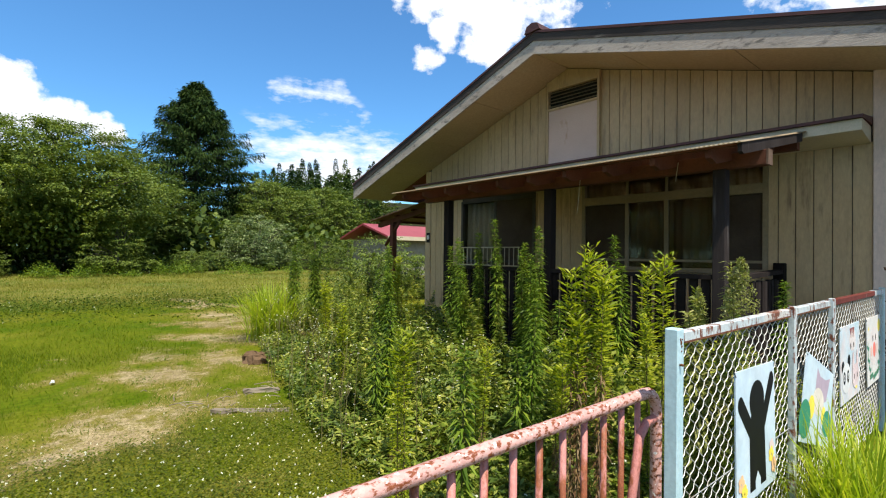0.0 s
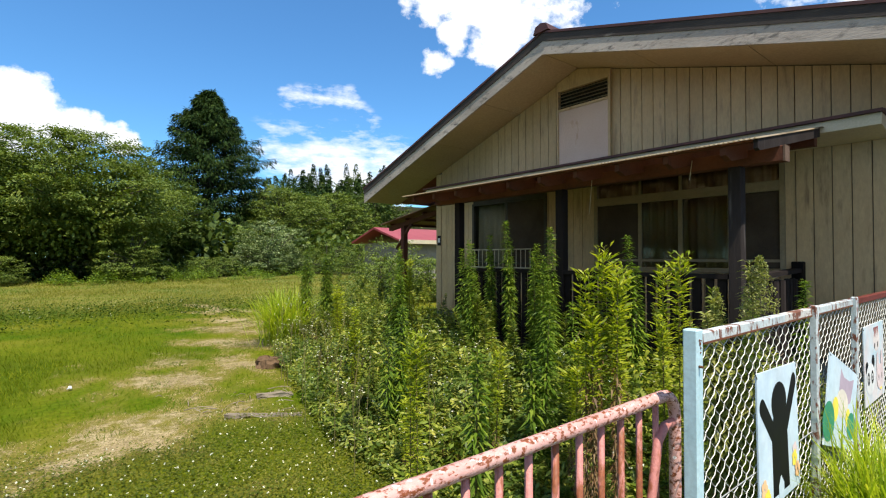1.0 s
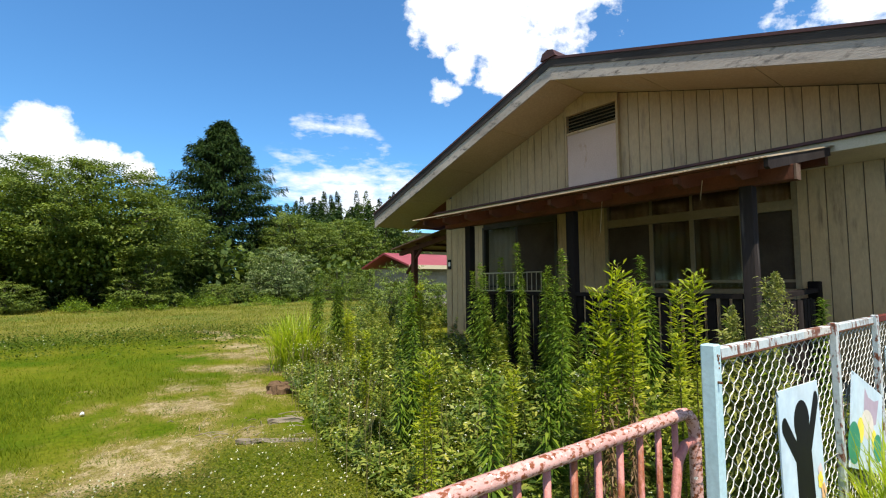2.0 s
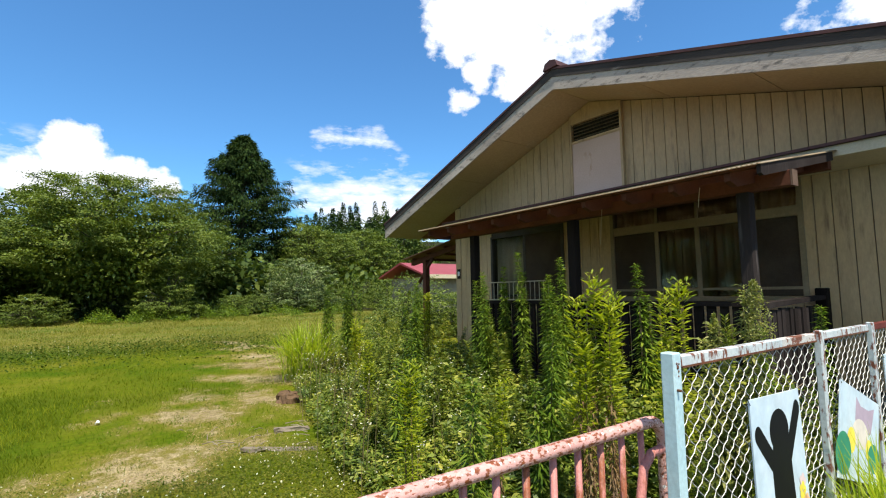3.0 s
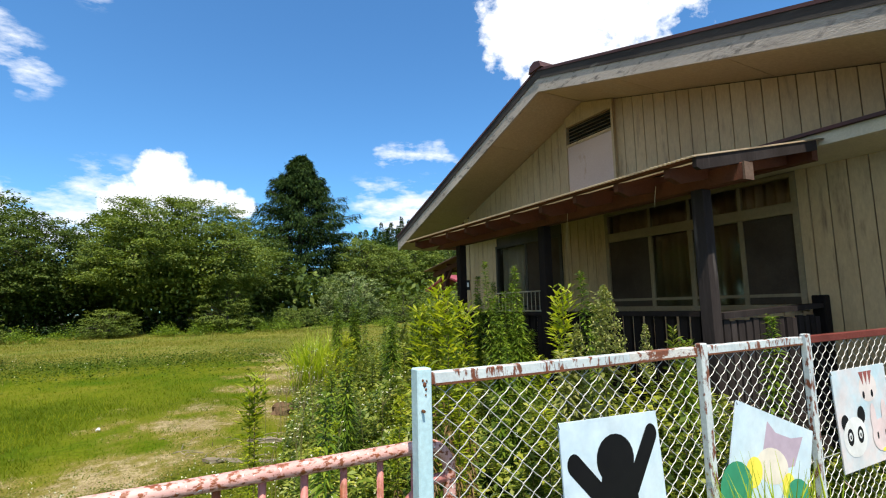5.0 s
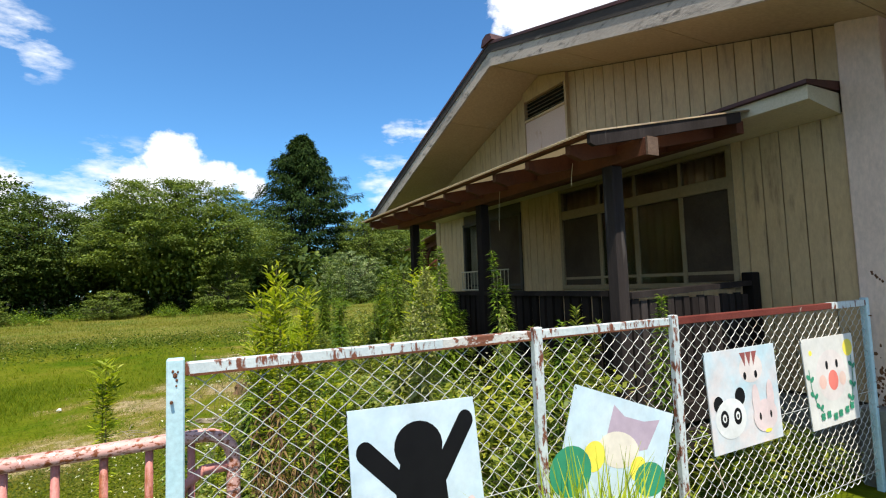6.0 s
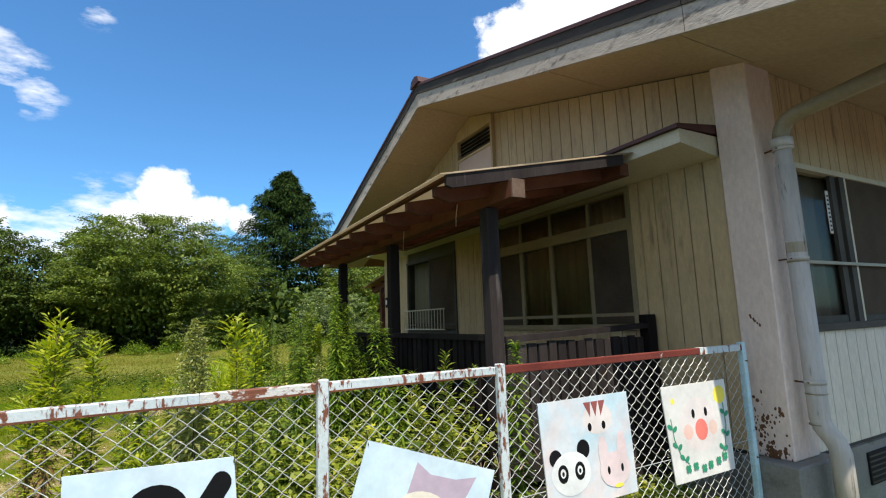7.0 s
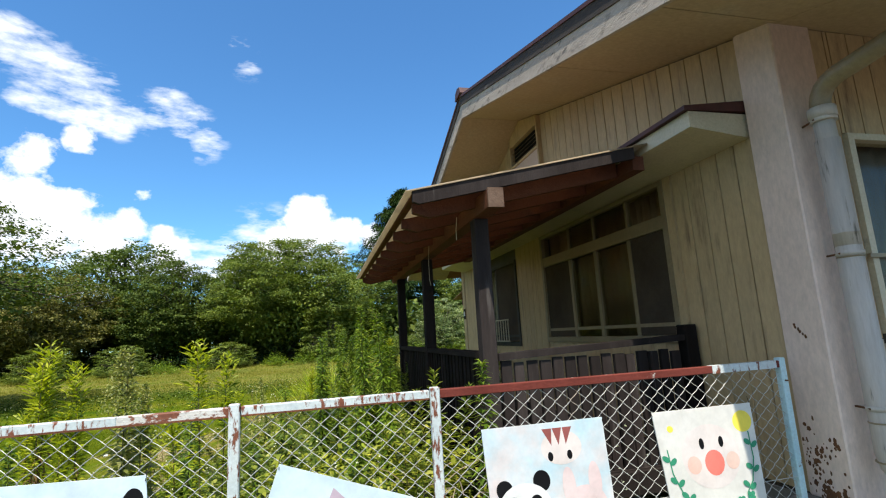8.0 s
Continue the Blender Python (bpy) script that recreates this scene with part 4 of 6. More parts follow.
# ---------------------------------------------------------------- fence with painted boards
FY, FTOP = 0.885, 1.27
fence = empty("chain_link_fence", (2, FY, 0), "rusty chain-link fence with flaking pale blue posts", "fence")
part("end_post", box(1.888, 1.936, FY - 0.022, FY + 0.026, -0.1, FTOP + 0.012, 0.004), M_BLUEPAINT, fence, "flaking pale blue square post")
for x, mat in ((3.235, M_RUSTWHITE), (4.085, M_RUSTWHITE)):
    part("post", box(x - 0.022, x + 0.022, FY - 0.036, FY - 0.004, -0.1, FTOP + 0.012, 0.004), mat, fence)
part("corner_post", box(6.045, 6.085, FY - 0.02, FY + 0.02, -0.1, FTOP + 0.012, 0.004), M_BLUEPAINT, fence)
for x0, x1, mat in ((1.937, 2.80, M_RUSTWHITE), (2.80, 3.212, M_RUSTRAIL), (3.258, 4.062, M_RUSTWHITE), (4.108, 6.044, M_RUSTRED)):
    part("top_rail", box(x0, x1, FY - 0.018, FY + 0.018, FTOP - 0.04, FTOP - 0.002, 0.003), mat, fence)
for x0, x1 in ((1.95, 3.21), (3.26, 4.06)):
    part("rust_edge", box(x0, x1, FY - 0.0195, FY + 0.0195, FTOP - 0.0425, FTOP - 0.035), M_RUSTEDGE, fence, "rusted lower lip of the rail")
part("rail_sleeve", box(5.60, 6.02, FY - 0.0195, FY + 0.0195, FTOP - 0.0415, FTOP - 0.0005), M_RUSTWHITE, fence)
for x in (1.89, 3.22, 4.07, 6.05):
    for z in (1.16, 0.55):
        part("bolt", tube([(x + 0.012, FY - 0.036, z), (x + 0.012, FY - 0.018, z)], 0.0045, 6), M_RUSTSPOT, fence)


def chain_link(x0, x1, z0, z1, parent):
    """Woven wire: every wire winds upright in flat turns and hooks its neighbours."""
    bm = bmesh.new()
    n = round((x1 - x0) / 0.041)
    c = (x1 - x0) / n
    rows = round((z1 - z0) / 0.035)
    h = (z1 - z0) / rows
    rw = random.Random(int(x0 * 100))
    for i in range(n):
        pts = []
        for r in range(rows + 1):
            right = (r + i) % 2
            u = x0 + i * c + (c * 1.05 if right else -c * 0.05) + rw.uniform(-0.002, 0.002)
            z = z1 - r * h + rw.uniform(-0.0015, 0.0015)
            if pts:
                pts.append(((pts[-1][0] + u) / 2, FY - 0.004 + (0.004 if right else -0.005), (pts[-1][2] + z) / 2))
            pts.append((u, FY - 0.004 + rw.uniform(-0.001, 0.001), z))
        tube(pts, 0.0019, 4, bm)
    return part("wire_mesh", bm, M_WIRE, parent)


for x0, x1 in ((1.95, 3.21), (3.26, 4.06), (4.11, 6.04)):
    chain_link(x0, x1, 0.10, FTOP - 0.035, fence)
for z in (0.66, 0.14):
    part("line_wire", tube([(1.95, FY - 0.01, z), (3.2, FY - 0.012, z - 0.01), (4.6, FY - 0.01, z), (6.04, FY - 0.01, z)], 0.002, 5), M_WIRE, fence)


def picture(corners, mat, label, y=0.862):
    """A thin plywood board hung on the fence: top left, top right, bottom right, bottom left as (x, z)."""
    bm = prism(corners[::-1], y, y + 0.006)
    return thing("painted_board", bm, mat, label, "painted board", "painted boards on the fence")


class Canvas:
    """Flat paint shapes on a board, in board fractions (0..1 from its lower left)."""

    def __init__(self, board, corners, y=0.862):
        self.board, self.y, self.layer = board, y, 0
        self.c = [Vector((x, 0, z)) for x, z in corners]

    def at(self, u, v):
        tl, tr, br, bl = self.c
        p = (bl * (1 - u) + br * u) * (1 - v) + (tl * (1 - u) + tr * u) * v
        return p.x, p.z

    def poly(self, points, mat, name="paint_shape"):
        self.layer += 1
        y = self.y - 0.0004 - 0.00012 * self.layer
        part(name, prism([self.at(u, v) for u, v in points], y, y + 0.00006), mat, self.board)

    def oval(self, u, v, a, b, mat, turn=0.0, n=22):
        t = radians(turn)
        pts = []
        for k in range(n):
            x, z = a * math.cos(2 * math.pi * k / n), b * math.sin(2 * math.pi * k / n)
            pts.append((u + x * math.cos(t) - z * math.sin(t), v + x * math.sin(t) + z * math.cos(t)))
        self.poly(pts, mat)

    def stroke(self, p, q, w, mat):
        d = Vector((q[0] - p[0], q[1] - p[1]))
        s = Vector((-d.y, d.x)).normalized() * w
        a = math.atan2(d.y, d.x)
        pts = []
        for c, start in ((q, a - math.pi / 2), (p, a + math.pi / 2)):
            pts += [(c[0] + w * math.cos(start + math.pi * k / 8), c[1] + w * math.sin(start + math.pi * k / 8)) for k in range(9)]
        self.poly(pts, mat)


bm = bmesh.new()
for dx, dz, r0 in ((0, 0, 0.007), (0.004, -0.014, 0.004), (-0.006, 0.012, 0.004), (0.003, -0.03, 0.003), (0.007, 0.010, 0.003)):
    bmesh.ops.create_icosphere(bm, subdivisions=1, radius=1.0, matrix=Matrix.Translation((1.911 + dx, FY - 0.022, 1.235 + dz)) @ Matrix.Diagonal((r0, 0.004, r0 * 1.3, 1)))
part("rust_bloom", bm, M_RUSTEDGE, fence)
C1 = [(2.420, 1.056), (2.916, 1.040), (2.964, 0.47), (2.446, 0.47)]
b1 = picture(C1, P_SKY, "pale blue painted plywood board with a black figure shape")
cv = Canvas(b1, C1)
cv.poly([(0.31, 0.06), (0.31, 0.50), (0.36, 0.66), (0.66, 0.66), (0.70, 0.50), (0.72, 0.06)], P_BLACK)
cv.oval(0.51, 0.74, 0.19, 0.155, P_BLACK)
cv.stroke((0.38, 0.50), (0.11, 0.75), 0.065, P_BLACK)
cv.stroke((0.66, 0.55), (0.91, 0.86), 0.065, P_BLACK)
cv.poly([(0.44, 0.0), (0.44, 0.12), (0.50, 0.19), (0.57, 0.12), (0.57, 0.0)], P_SKY)
for u, v, m in ((0.88, 0.30, P_PINK), (0.86, 0.24, P_YELLOW), (0.10, 0.18, P_ORANGE), (0.92, 0.14, P_ORANGE), (0.16, 0.10, P_YELLOW)):
    for k in range(5):
        a = 2 * math.pi * k / 5
        cv.oval(u + 0.04 * math.cos(a), v + 0.04 * math.sin(a), 0.032, 0.03, m, n=10)
C2 = [(3.412, 1.03), (4.012, 0.815), (3.866, 0.40), (3.262, 0.58)]
b2 = picture(C2, P_SKY, "tilted pale blue painted board with mauve and yellow shapes", 0.840)
cv = Canvas(b2, C2, 0.840)
cv.poly([(0.36, 0.60), (0.38, 0.92), (0.50, 0.84), (0.70, 0.84), (0.86, 0.90), (0.78, 0.58), (0.58, 0.50)], P_MAUVE)
cv.oval(0.50, 0.52, 0.20, 0.17, P_SKIN)
cv.oval(0.28, 0.42, 0.10, 0.14, P_YELLOW)
cv.oval(0.72, 0.38, 0.08, 0.12, P_YELLOW)
cv.oval(0.10, 0.26, 0.18, 0.22, P_GREEN)
cv.oval(0.86, 0.30, 0.16, 0.17, P_GREEN)
C3 = [(4.294, 1.073), (4.916, 1.073), (4.945, 0.548), (4.332, 0.548)]
b3 = picture(C3, P_PALE, "pastel painted board with round animal head shapes")
cv = Canvas(b3, C3)
cv.oval(0.62, 0.78, 0.17, 0.15, P_BLUSH)
for k in (-1, 0, 1):
    cv.poly([(0.60 + 0.06 * k, 0.80), (0.56 + 0.085 * k, 0.95), (0.64 + 0.085 * k, 0.95)], P_MAROON)
for u in (0.52, 0.68):
    cv.oval(u, 0.71, 0.022, 0.04, P_BLACK)
cv.oval(0.12, 0.48, 0.065, 0.08, P_BLACK)
cv.oval(0.42, 0.52, 0.07, 0.09, P_BLACK)
cv.oval(0.27, 0.32, 0.21, 0.20, P_WHITE)
for u in (0.18, 0.36):
    cv.oval(u, 0.33, 0.055, 0.085, P_BLACK)
    cv.oval(u, 0.335, 0.028, 0.042, P_WHITE)
    cv.oval(u, 0.33, 0.013, 0.022, P_BLACK)
cv.oval(0.64, 0.44, 0.055, 0.17, P_PINK)
cv.oval(0.86, 0.46, 0.055, 0.17, P_PINK)
cv.oval(0.76, 0.27, 0.18, 0.17, P_PINK)
cv.oval(0.78, 0.11, 0.05, 0.02, P_YELLOW)
for u in (0.68, 0.84):
    cv.oval(u, 0.27, 0.016, 0.04, P_BLACK)
C4 = [(5.196, 1.066), (5.800, 1.064), (5.818, 0.520), (5.258, 0.520)]
b4 = picture(C4, P_CREAM, "cream painted board with leaf garland and a coral disc")
cv = Canvas(b4, C4)
cv.oval(0.50, 0.56, 0.30, 0.29, P_BLUSH)
cv.oval(0.88, 0.84, 0.10, 0.10, P_YELLOW)
cv.oval(0.14, 0.84, 0.03, 0.03, P_YELLOW)
cv.oval(0.52, 0.50, 0.10, 0.115, P_RED)
for u in (0.31, 0.71):
    cv.oval(u, 0.50, 0.07, 0.08, P_PEACH)
for u in (0.42, 0.62):
    cv.oval(u, 0.68, 0.025, 0.05, P_BLACK)
for pts in ([(0.07, 0.66), (0.08, 0.45), (0.14, 0.28), (0.24, 0.18)], [(0.92, 0.74), (0.93, 0.5), (0.88, 0.3), (0.80, 0.2)]):
    for p, q in zip(pts, pts[1:]):
        cv.stroke(p, q, 0.006, P_GREEN)
        cv.oval((p[0] + q[0]) / 2 + 0.035, (p[1] + q[1]) / 2, 0.04, 0.025, P_GREEN, 40, 10)
        cv.oval((p[0] + q[0]) / 2 - 0.035, (p[1] + q[1]) / 2 + 0.03, 0.04, 0.025, P_GREEN, 140, 10)
for u, v in ((0.22, 0.13), (0.34, 0.14), (0.47, 0.10), (0.58, 0.12), (0.72, 0.14), (0.83, 0.17)):
    for k in range(4):
        a = math.pi / 4 + math.pi / 2 * k
        cv.oval(u + 0.026 * math.cos(a), v + 0.026 * math.sin(a), 0.022, 0.022, P_GREEN, n=9)
for board, c, y in ((b1, C1, 0.862), (b2, C2, 0.840), (b3, C3, 0.862), (b4, C4, 0.862)):
    for (x, z) in c[:2]:
        part("tie_wire", tube([(x, y - 0.003, z - 0.02), (x, y + 0.01, z + 0.015), (x + 0.01, FY, z + 0.03)], 0.0018, 4), M_DARK, board)

# ---------------------------------------------------------------- pink tube gate
GY, GZ = 1.03, 1.010
gate = empty("tube_gate", (0.5, GY, 0), "faded pink rusty steel tube gate", "gate")
bend = [(2.08 - 0.09 + 0.09 * math.sin(a), GY, GZ - 0.09 + 0.09 * math.cos(a)) for a in [math.pi / 2 * k / 6 for k in range(7)]]
part("top_tube", tube([(-1.6, GY, GZ), (0.2, GY, GZ), *bend, (2.08, GY, 0.5), (2.08, GY, 0.12)], 0.022, 12), M_PINK, gate)
part("bottom_tube", tube([(-1.6, GY, 0.14), (2.08, GY, 0.14)], 0.024, 10), M_PINK, gate)
part("brace", tube([(2.06, GY, 0.90), (1.99, GY - 0.005, 0.90), (1.93, GY - 0.01, 0.86), (1.75, GY - 0.01, 0.18)], 0.017, 10), M_PINKD, gate)
for i in range(30):
    x = 1.955 - i * 0.118
    part("bar", tube([(x, GY + 0.012, 0.15), (x, GY + 0.012, GZ - 0.015)], 0.0115, 8), M_PINKD, gate)
# ---------------------------------------------------------------- annex and lean-to behind the house
annex = empty("annex", (19, 24, 0), "low outbuilding with a faded red metal roof", "outbuilding")
# wall takes the dark concrete tone to paint the shade under its eave
part("wall", box(16.0, 23.0, 22.9, 27.0, 0, 2.40), M_CONC, annex)
part("roof", prism([(22.3, 2.40), (25.0, 3.2), (27.6, 2.40), (27.6, 2.50), (25.0, 3.31), (22.3, 2.50)], 15.4, 24, axis="x"), M_ROOF_P, annex)
part("fascia", box(15.35, 24.05, 22.22, 22.29, 2.30, 2.52), M_WHITE, annex)
lean = empty("lean_to", (8.0, 9.5, 0), "open lean-to shelter with red-brown timber frame", "shelter")
LX0, LX1, LY0, LY1 = 7.0, 10.0, 7.75, 10.6


def lean_z(y):
    return 2.78 - (y - LY0) * 0.148


for x in (LX0 + 0.1, LX1 - 0.1):
    for y in (LY1 - 0.6,):
        part("post", box(x - 0.06, x + 0.06, y - 0.06, y + 0.06, 0, lean_z(y) - 0.16), M_WOODR, lean)
    part("beam", prism([(LY0, lean_z(LY0) - 0.16), (LY1, lean_z(LY1) - 0.16), (LY1, lean_z(LY1) - 0.05), (LY0, lean_z(LY0) - 0.05)], x - 0.05, x + 0.05, axis="x"), M_WOODR, lean)
    part("strut", tube([(x, LY1 - 0.28, 1.75), (x, LY1 - 0.9, lean_z(LY1 - 0.9) - 0.15)], 0.04, 6), M_WOODR, lean)
for i in range(5):
    y = LY0 + 0.05 + i * 0.66
    part("purlin", box(LX0, LX1, y, y + 0.05, lean_z(y) - 0.055, lean_z(y) - 0.01), M_WOODR, lean)
part("roof_sheet", prism([(LY0, lean_z(LY0)), (LY1 + 0.1, lean_z(LY1 + 0.1)), (LY1 + 0.1, lean_z(LY1 + 0.1) + 0.02), (LY0, lean_z(LY0) + 0.02)], LX0 - 0.15, LX1 + 0.15, axis="x"), M_SHEET_D, lean)


# ---------------------------------------------------------------- trees
def broad_tree(name, x, y, height, radius, leaf_mat, label, seed, n_leaf=26000, leaf=0.17, low=0.10, flat=0.5):
    """A lobed dome of leafy sprays that reach outwards from forked limbs, with dark gaps between them."""
    g, r = np.random.default_rng(seed), random.Random(seed)
    z0 = ground_z(x, y)
    tree = empty(name, (x, y, z0), label, "tree" if height > 4.5 else "shrub")
    bm = bmesh.new()
    tube([(x, y, z0 - 0.1), (x + 0.1, y, z0 + height * 0.2), (x - 0.1, y + 0.1, z0 + height * 0.45), (x, y, z0 + height * 0.7)], 0.03 * height, 8, bm, 0.01 * height)
    heart = Vector((x, y, z0 + height * ((0.34 if height > 4.5 else 0.22) + 0.4 * low)))
    rise, fall = z0 + height - heart.z, (heart.z - z0) * (1 - low)
    n_leaf = int(n_leaf * (2.3 if height > 4.5 else 1.5))
    sprays = 430 if height > 4.5 else 170
    starts, ends, wide = [], [], []
    for i in range(sprays):
        a = i * 2.399 + r.uniform(-0.4, 0.4)
        up = -0.55 + 1.53 * ((i + 0.5) / sprays) + r.uniform(-0.06, 0.06)
        flatness = math.sqrt(max(0.02, 1 - min(1, abs(up)) ** 2)) ** (flat * 2.0)
        if up < 0 and height > 4.5:
            flatness *= 1 - 1.1 * abs(up)
        d = Vector((math.cos(a) * flatness, math.sin(a) * flatness, up))
        lobe = 1 + 0.42 * noise.noise(Vector((d.x * 1.6, d.y * 1.6, d.z * 1.6 + seed * 3.1))) + r.uniform(-0.10, 0.06)
        tip = heart + Vector((d.x * radius * lobe, d.y * radius * lobe, d.z * (rise if up > 0 else fall) * (0.62 + 0.38 * lobe)))
        tip.z = max(tip.z, z0 + 0.15)
        reach = radius * r.uniform(0.20, 0.36)
        back = Vector((math.cos(a), math.sin(a), r.uniform(-0.12, 0.42))).normalized()
        root = tip - back * reach
        starts.append(tuple(root))
        ends.append(tuple(tip))
        wide.append(radius * r.uniform(0.055, 0.115))
        if i % 8 == 0:
            tube([heart + Vector((0, 0, 0.35 * d.z * rise)), heart.lerp(root, 0.55) + Vector((0, 0, 0.04 * height)), root, root.lerp(tip, 0.6)], 0.008 * height, 5, bm, 0.012)
    part("trunk", bm, M_BARK, tree)
    starts, ends, wide = np.array(starts), np.array(ends), np.array(wide)
    pick = g.choice(sprays, n_leaf, p=wide ** 1.4 / (wide ** 1.4).sum())
    t = g.uniform(0, 1, n_leaf) ** 0.8
    along = ends[pick] - starts[pick]
    spread = (wide[pick] * (1.25 - 0.85 * t))[:, None] * g.normal(0, 0.75, (n_leaf, 3)) * np.array([1, 1, 0.34])
    pos = starts[pick] + along * t[:, None] + spread
    inner = g.random(n_leaf) < 0.22
    pos[inner] = np.array(heart) + (pos[inner] - np.array(heart)) * g.uniform(0.25, 0.8, (inner.sum(), 1))
    pos[:, 2] = np.maximum(pos[:, 2], z0 + 0.08)
    way = along / np.linalg.norm(along, axis=1, keepdims=True) + g.normal(0, 0.6, (n_leaf, 3)) * np.array([1, 1, 0.6]) + np.array([0, 0, -0.15])
    ln = leaf * 0.68 * g.uniform(0.6, 1.35, n_leaf)
    n_core = n_leaf // 7
    ball = g.normal(0, 1, (n_core, 3))
    ball *= (g.uniform(0.25, 0.9, n_core) / np.linalg.norm(ball, axis=1))[:, None]
    core = np.array(heart) + ball * np.where(ball[:, 2:] > 0, np.array([radius, radius, rise]), np.array([radius, radius, fall]))
    v, f = joined([leaves(pos, way, ln, ln * 0.62, 0.2, g), leaves(core, g.normal(0, 1, (n_core, 3)), 0.042 * radius, 0.03 * radius, 0.2, g)])
    part("crown", quads("crown", v, f), leaf_mat, tree)
    return tree


def cedar(name, x, y, height, radius, label, seed, n_branch=380, per=180, needle=0.36):
    """A dense cone of tiered boughs whose tips turn up and whose twigs hang."""
    g, r = np.random.default_rng(seed), random.Random(seed)
    z0 = ground_z(x, y)
    tree = empty(name, (x, y, z0), label, "tree")
    bm = tube([(x, y, z0 - 0.1), (x, y, z0 + height * 0.5), (x, y, z0 + height * 0.97)], 0.02 * height, 8, None, 0.02)
    pieces = []
    for i in range(n_branch):
        e = 0.05 + 0.945 * (i / n_branch) ** 0.85
        a = i * 2.399 + r.uniform(-0.4, 0.4)
        drop = (1 - e) * height
        reach = radius * min(1.0, (drop / 6.8) ** 0.9) * r.uniform(0.62, 1.14) + 0.12
        root = Vector((x, y, z0 + height * e))
        tip = root + Vector((math.cos(a) * reach, math.sin(a) * reach, reach * r.uniform(-0.12, 0.20)))
        mid = root.lerp(tip, 0.55) + Vector((0, 0, -0.09 * reach))
        tube([root, mid, tip], 0.05, 4, bm, 0.012)
        t = g.uniform(0.10, 1.0, per) ** 0.7
        p0, p1, p2 = (np.array(q)[None] for q in (root, mid, tip))
        base = p0 * ((1 - t) ** 2)[:, None] + p1 * (2 * t * (1 - t))[:, None] + p2 * (t ** 2)[:, None]
        side = np.array([-math.sin(a), math.cos(a), 0.0])
        fan = g.normal(0, 1, per) * (0.10 + 0.17 * reach * (1 - t) * t * 2)
        base = base + side[None] * fan[:, None] + g.normal(0, 1, (per, 3)) * np.array([0.08, 0.08, 0.09])
        base[:, 2] -= np.abs(g.normal(0, 0.16, per))
        way = np.array([math.cos(a), math.sin(a), 0.0])[None] * 0.7 + side[None] * np.sign(fan)[:, None] * 0.35 + g.normal(0, 0.4, (per, 3)) + np.array([0, 0, -0.35])
        ln = needle * g.uniform(0.6, 1.3, per)
        pieces.append(leaves(base, way, ln, ln * 0.24, 0.25, g))
    part("trunk", bm, M_BARK, tree)
    v, f = joined(pieces)
    part("crown", quads("crown", v, f), L_NEEDLE, tree)
    return tree


cedar("cedar_tree", 12.0, 47.5, 16.2, 5.5, "tall dark green cedar at the edge of the field", 3)
broad_tree("broadleaf_tree", 1.6, 34.0, 8.0, 5.5, L_TREE, "broad spreading light green cherry tree", 11, 56000, 0.19)
broad_tree("broadleaf_tree", -5.5, 34.5, 6.6, 4.4, L_TREE_D, "dark green spreading tree by the field", 12, 26000, 0.2)
broad_tree("broadleaf_tree", -12.5, 31.0, 6.3, 4.6, L_TREE_O, "olive green drooping tree by the field", 13, 30000, 0.18)
broad_tree("broadleaf_tree", -10.0, 38.0, 8.6, 5.2, L_TREE_D, "dark green tree at the wood's edge", 14, 15000, 0.3)
broad_tree("broadleaf_tree", -20.0, 33.0, 8.2, 5.5, L_TREE_D, "dark green tree at the wood's edge", 15, 15000, 0.3)
broad_tree("broadleaf_tree", -2.0, 41.0, 8.2, 4.0, L_TREE_D, "round dark tree standing behind", 16, 14000, 0.27)
broad_tree("broadleaf_tree", 6.2, 39.5, 6.5, 4.2, L_TREE_D, "dark tree beneath the cedar", 17, 16000, 0.25)
broad_tree("broadleaf_tree", 17.5, 44.0, 7.6, 4.6, L_TREE, "light green tree beside the cedar", 18, 16000, 0.27)
broad_tree("broadleaf_tree", 23.5, 46.0, 7.4, 4.4, L_TREE, "light green tree at the wood's edge", 19, 13000, 0.3)
broad_tree("broadleaf_tree", 29.5, 48.0, 8.0, 4.8, L_TREE_D, "dark green tree at the wood's edge", 20, 8000, 0.4)
# trees added out of view, so the panes mirror leaves instead of bright sky
for i, (x, y, h) in enumerate(((-25, 26, 8.5), (-29, 19, 9.5), (-31, 11, 9.0), (-33, 3, 9.5))):
    broad_tree("broadleaf_tree", x, y, h, h * 0.62, L_TREE_D, "dark green tree added out of view to dim pane reflections", 70 + i, 4000, 0.6)
broad_tree("pale_shrub", 12.2, 33.2, 3.5, 2.7, L_PALE, "rounded shrub with pale silvery leaves", 21, 16000, 0.15, 0.05, 0.4)
broad_tree("small_shrub", 4.0, 30.2, 3.3, 1.7, L_TREE, "small bright green bush at the field edge", 22, 9000, 0.14, 0.05, 0.5)
broad_tree("near_tree", -8.3, 15.4, 6.8, 4.4, L_TREE_D, "overhanging tree near the field's side", 23, 16000, 0.15, 0.5)
for i, (x, y, h) in enumerate(((-1.5, 29.5, 1.5), (7.5, 31.0, 1.2), (-6.5, 28.3, 1.6), (9.0, 32.0, 1.2), (15.4, 31.0, 2.2), (16.8, 29.0, 2.0), (-9.5, 27.0, 1.7), (8.7, 13.6, 1.5), (9.9, 14.2, 1.55), (10.9, 13.9, 1.5), (12.5, 18.5, 2.2))):
    broad_tree("small_shrub", x, y, h, h * 0.85, L_TREE, "low green bush at the field edge", 30 + i, 5000, 0.11, 0.02, 0.45)

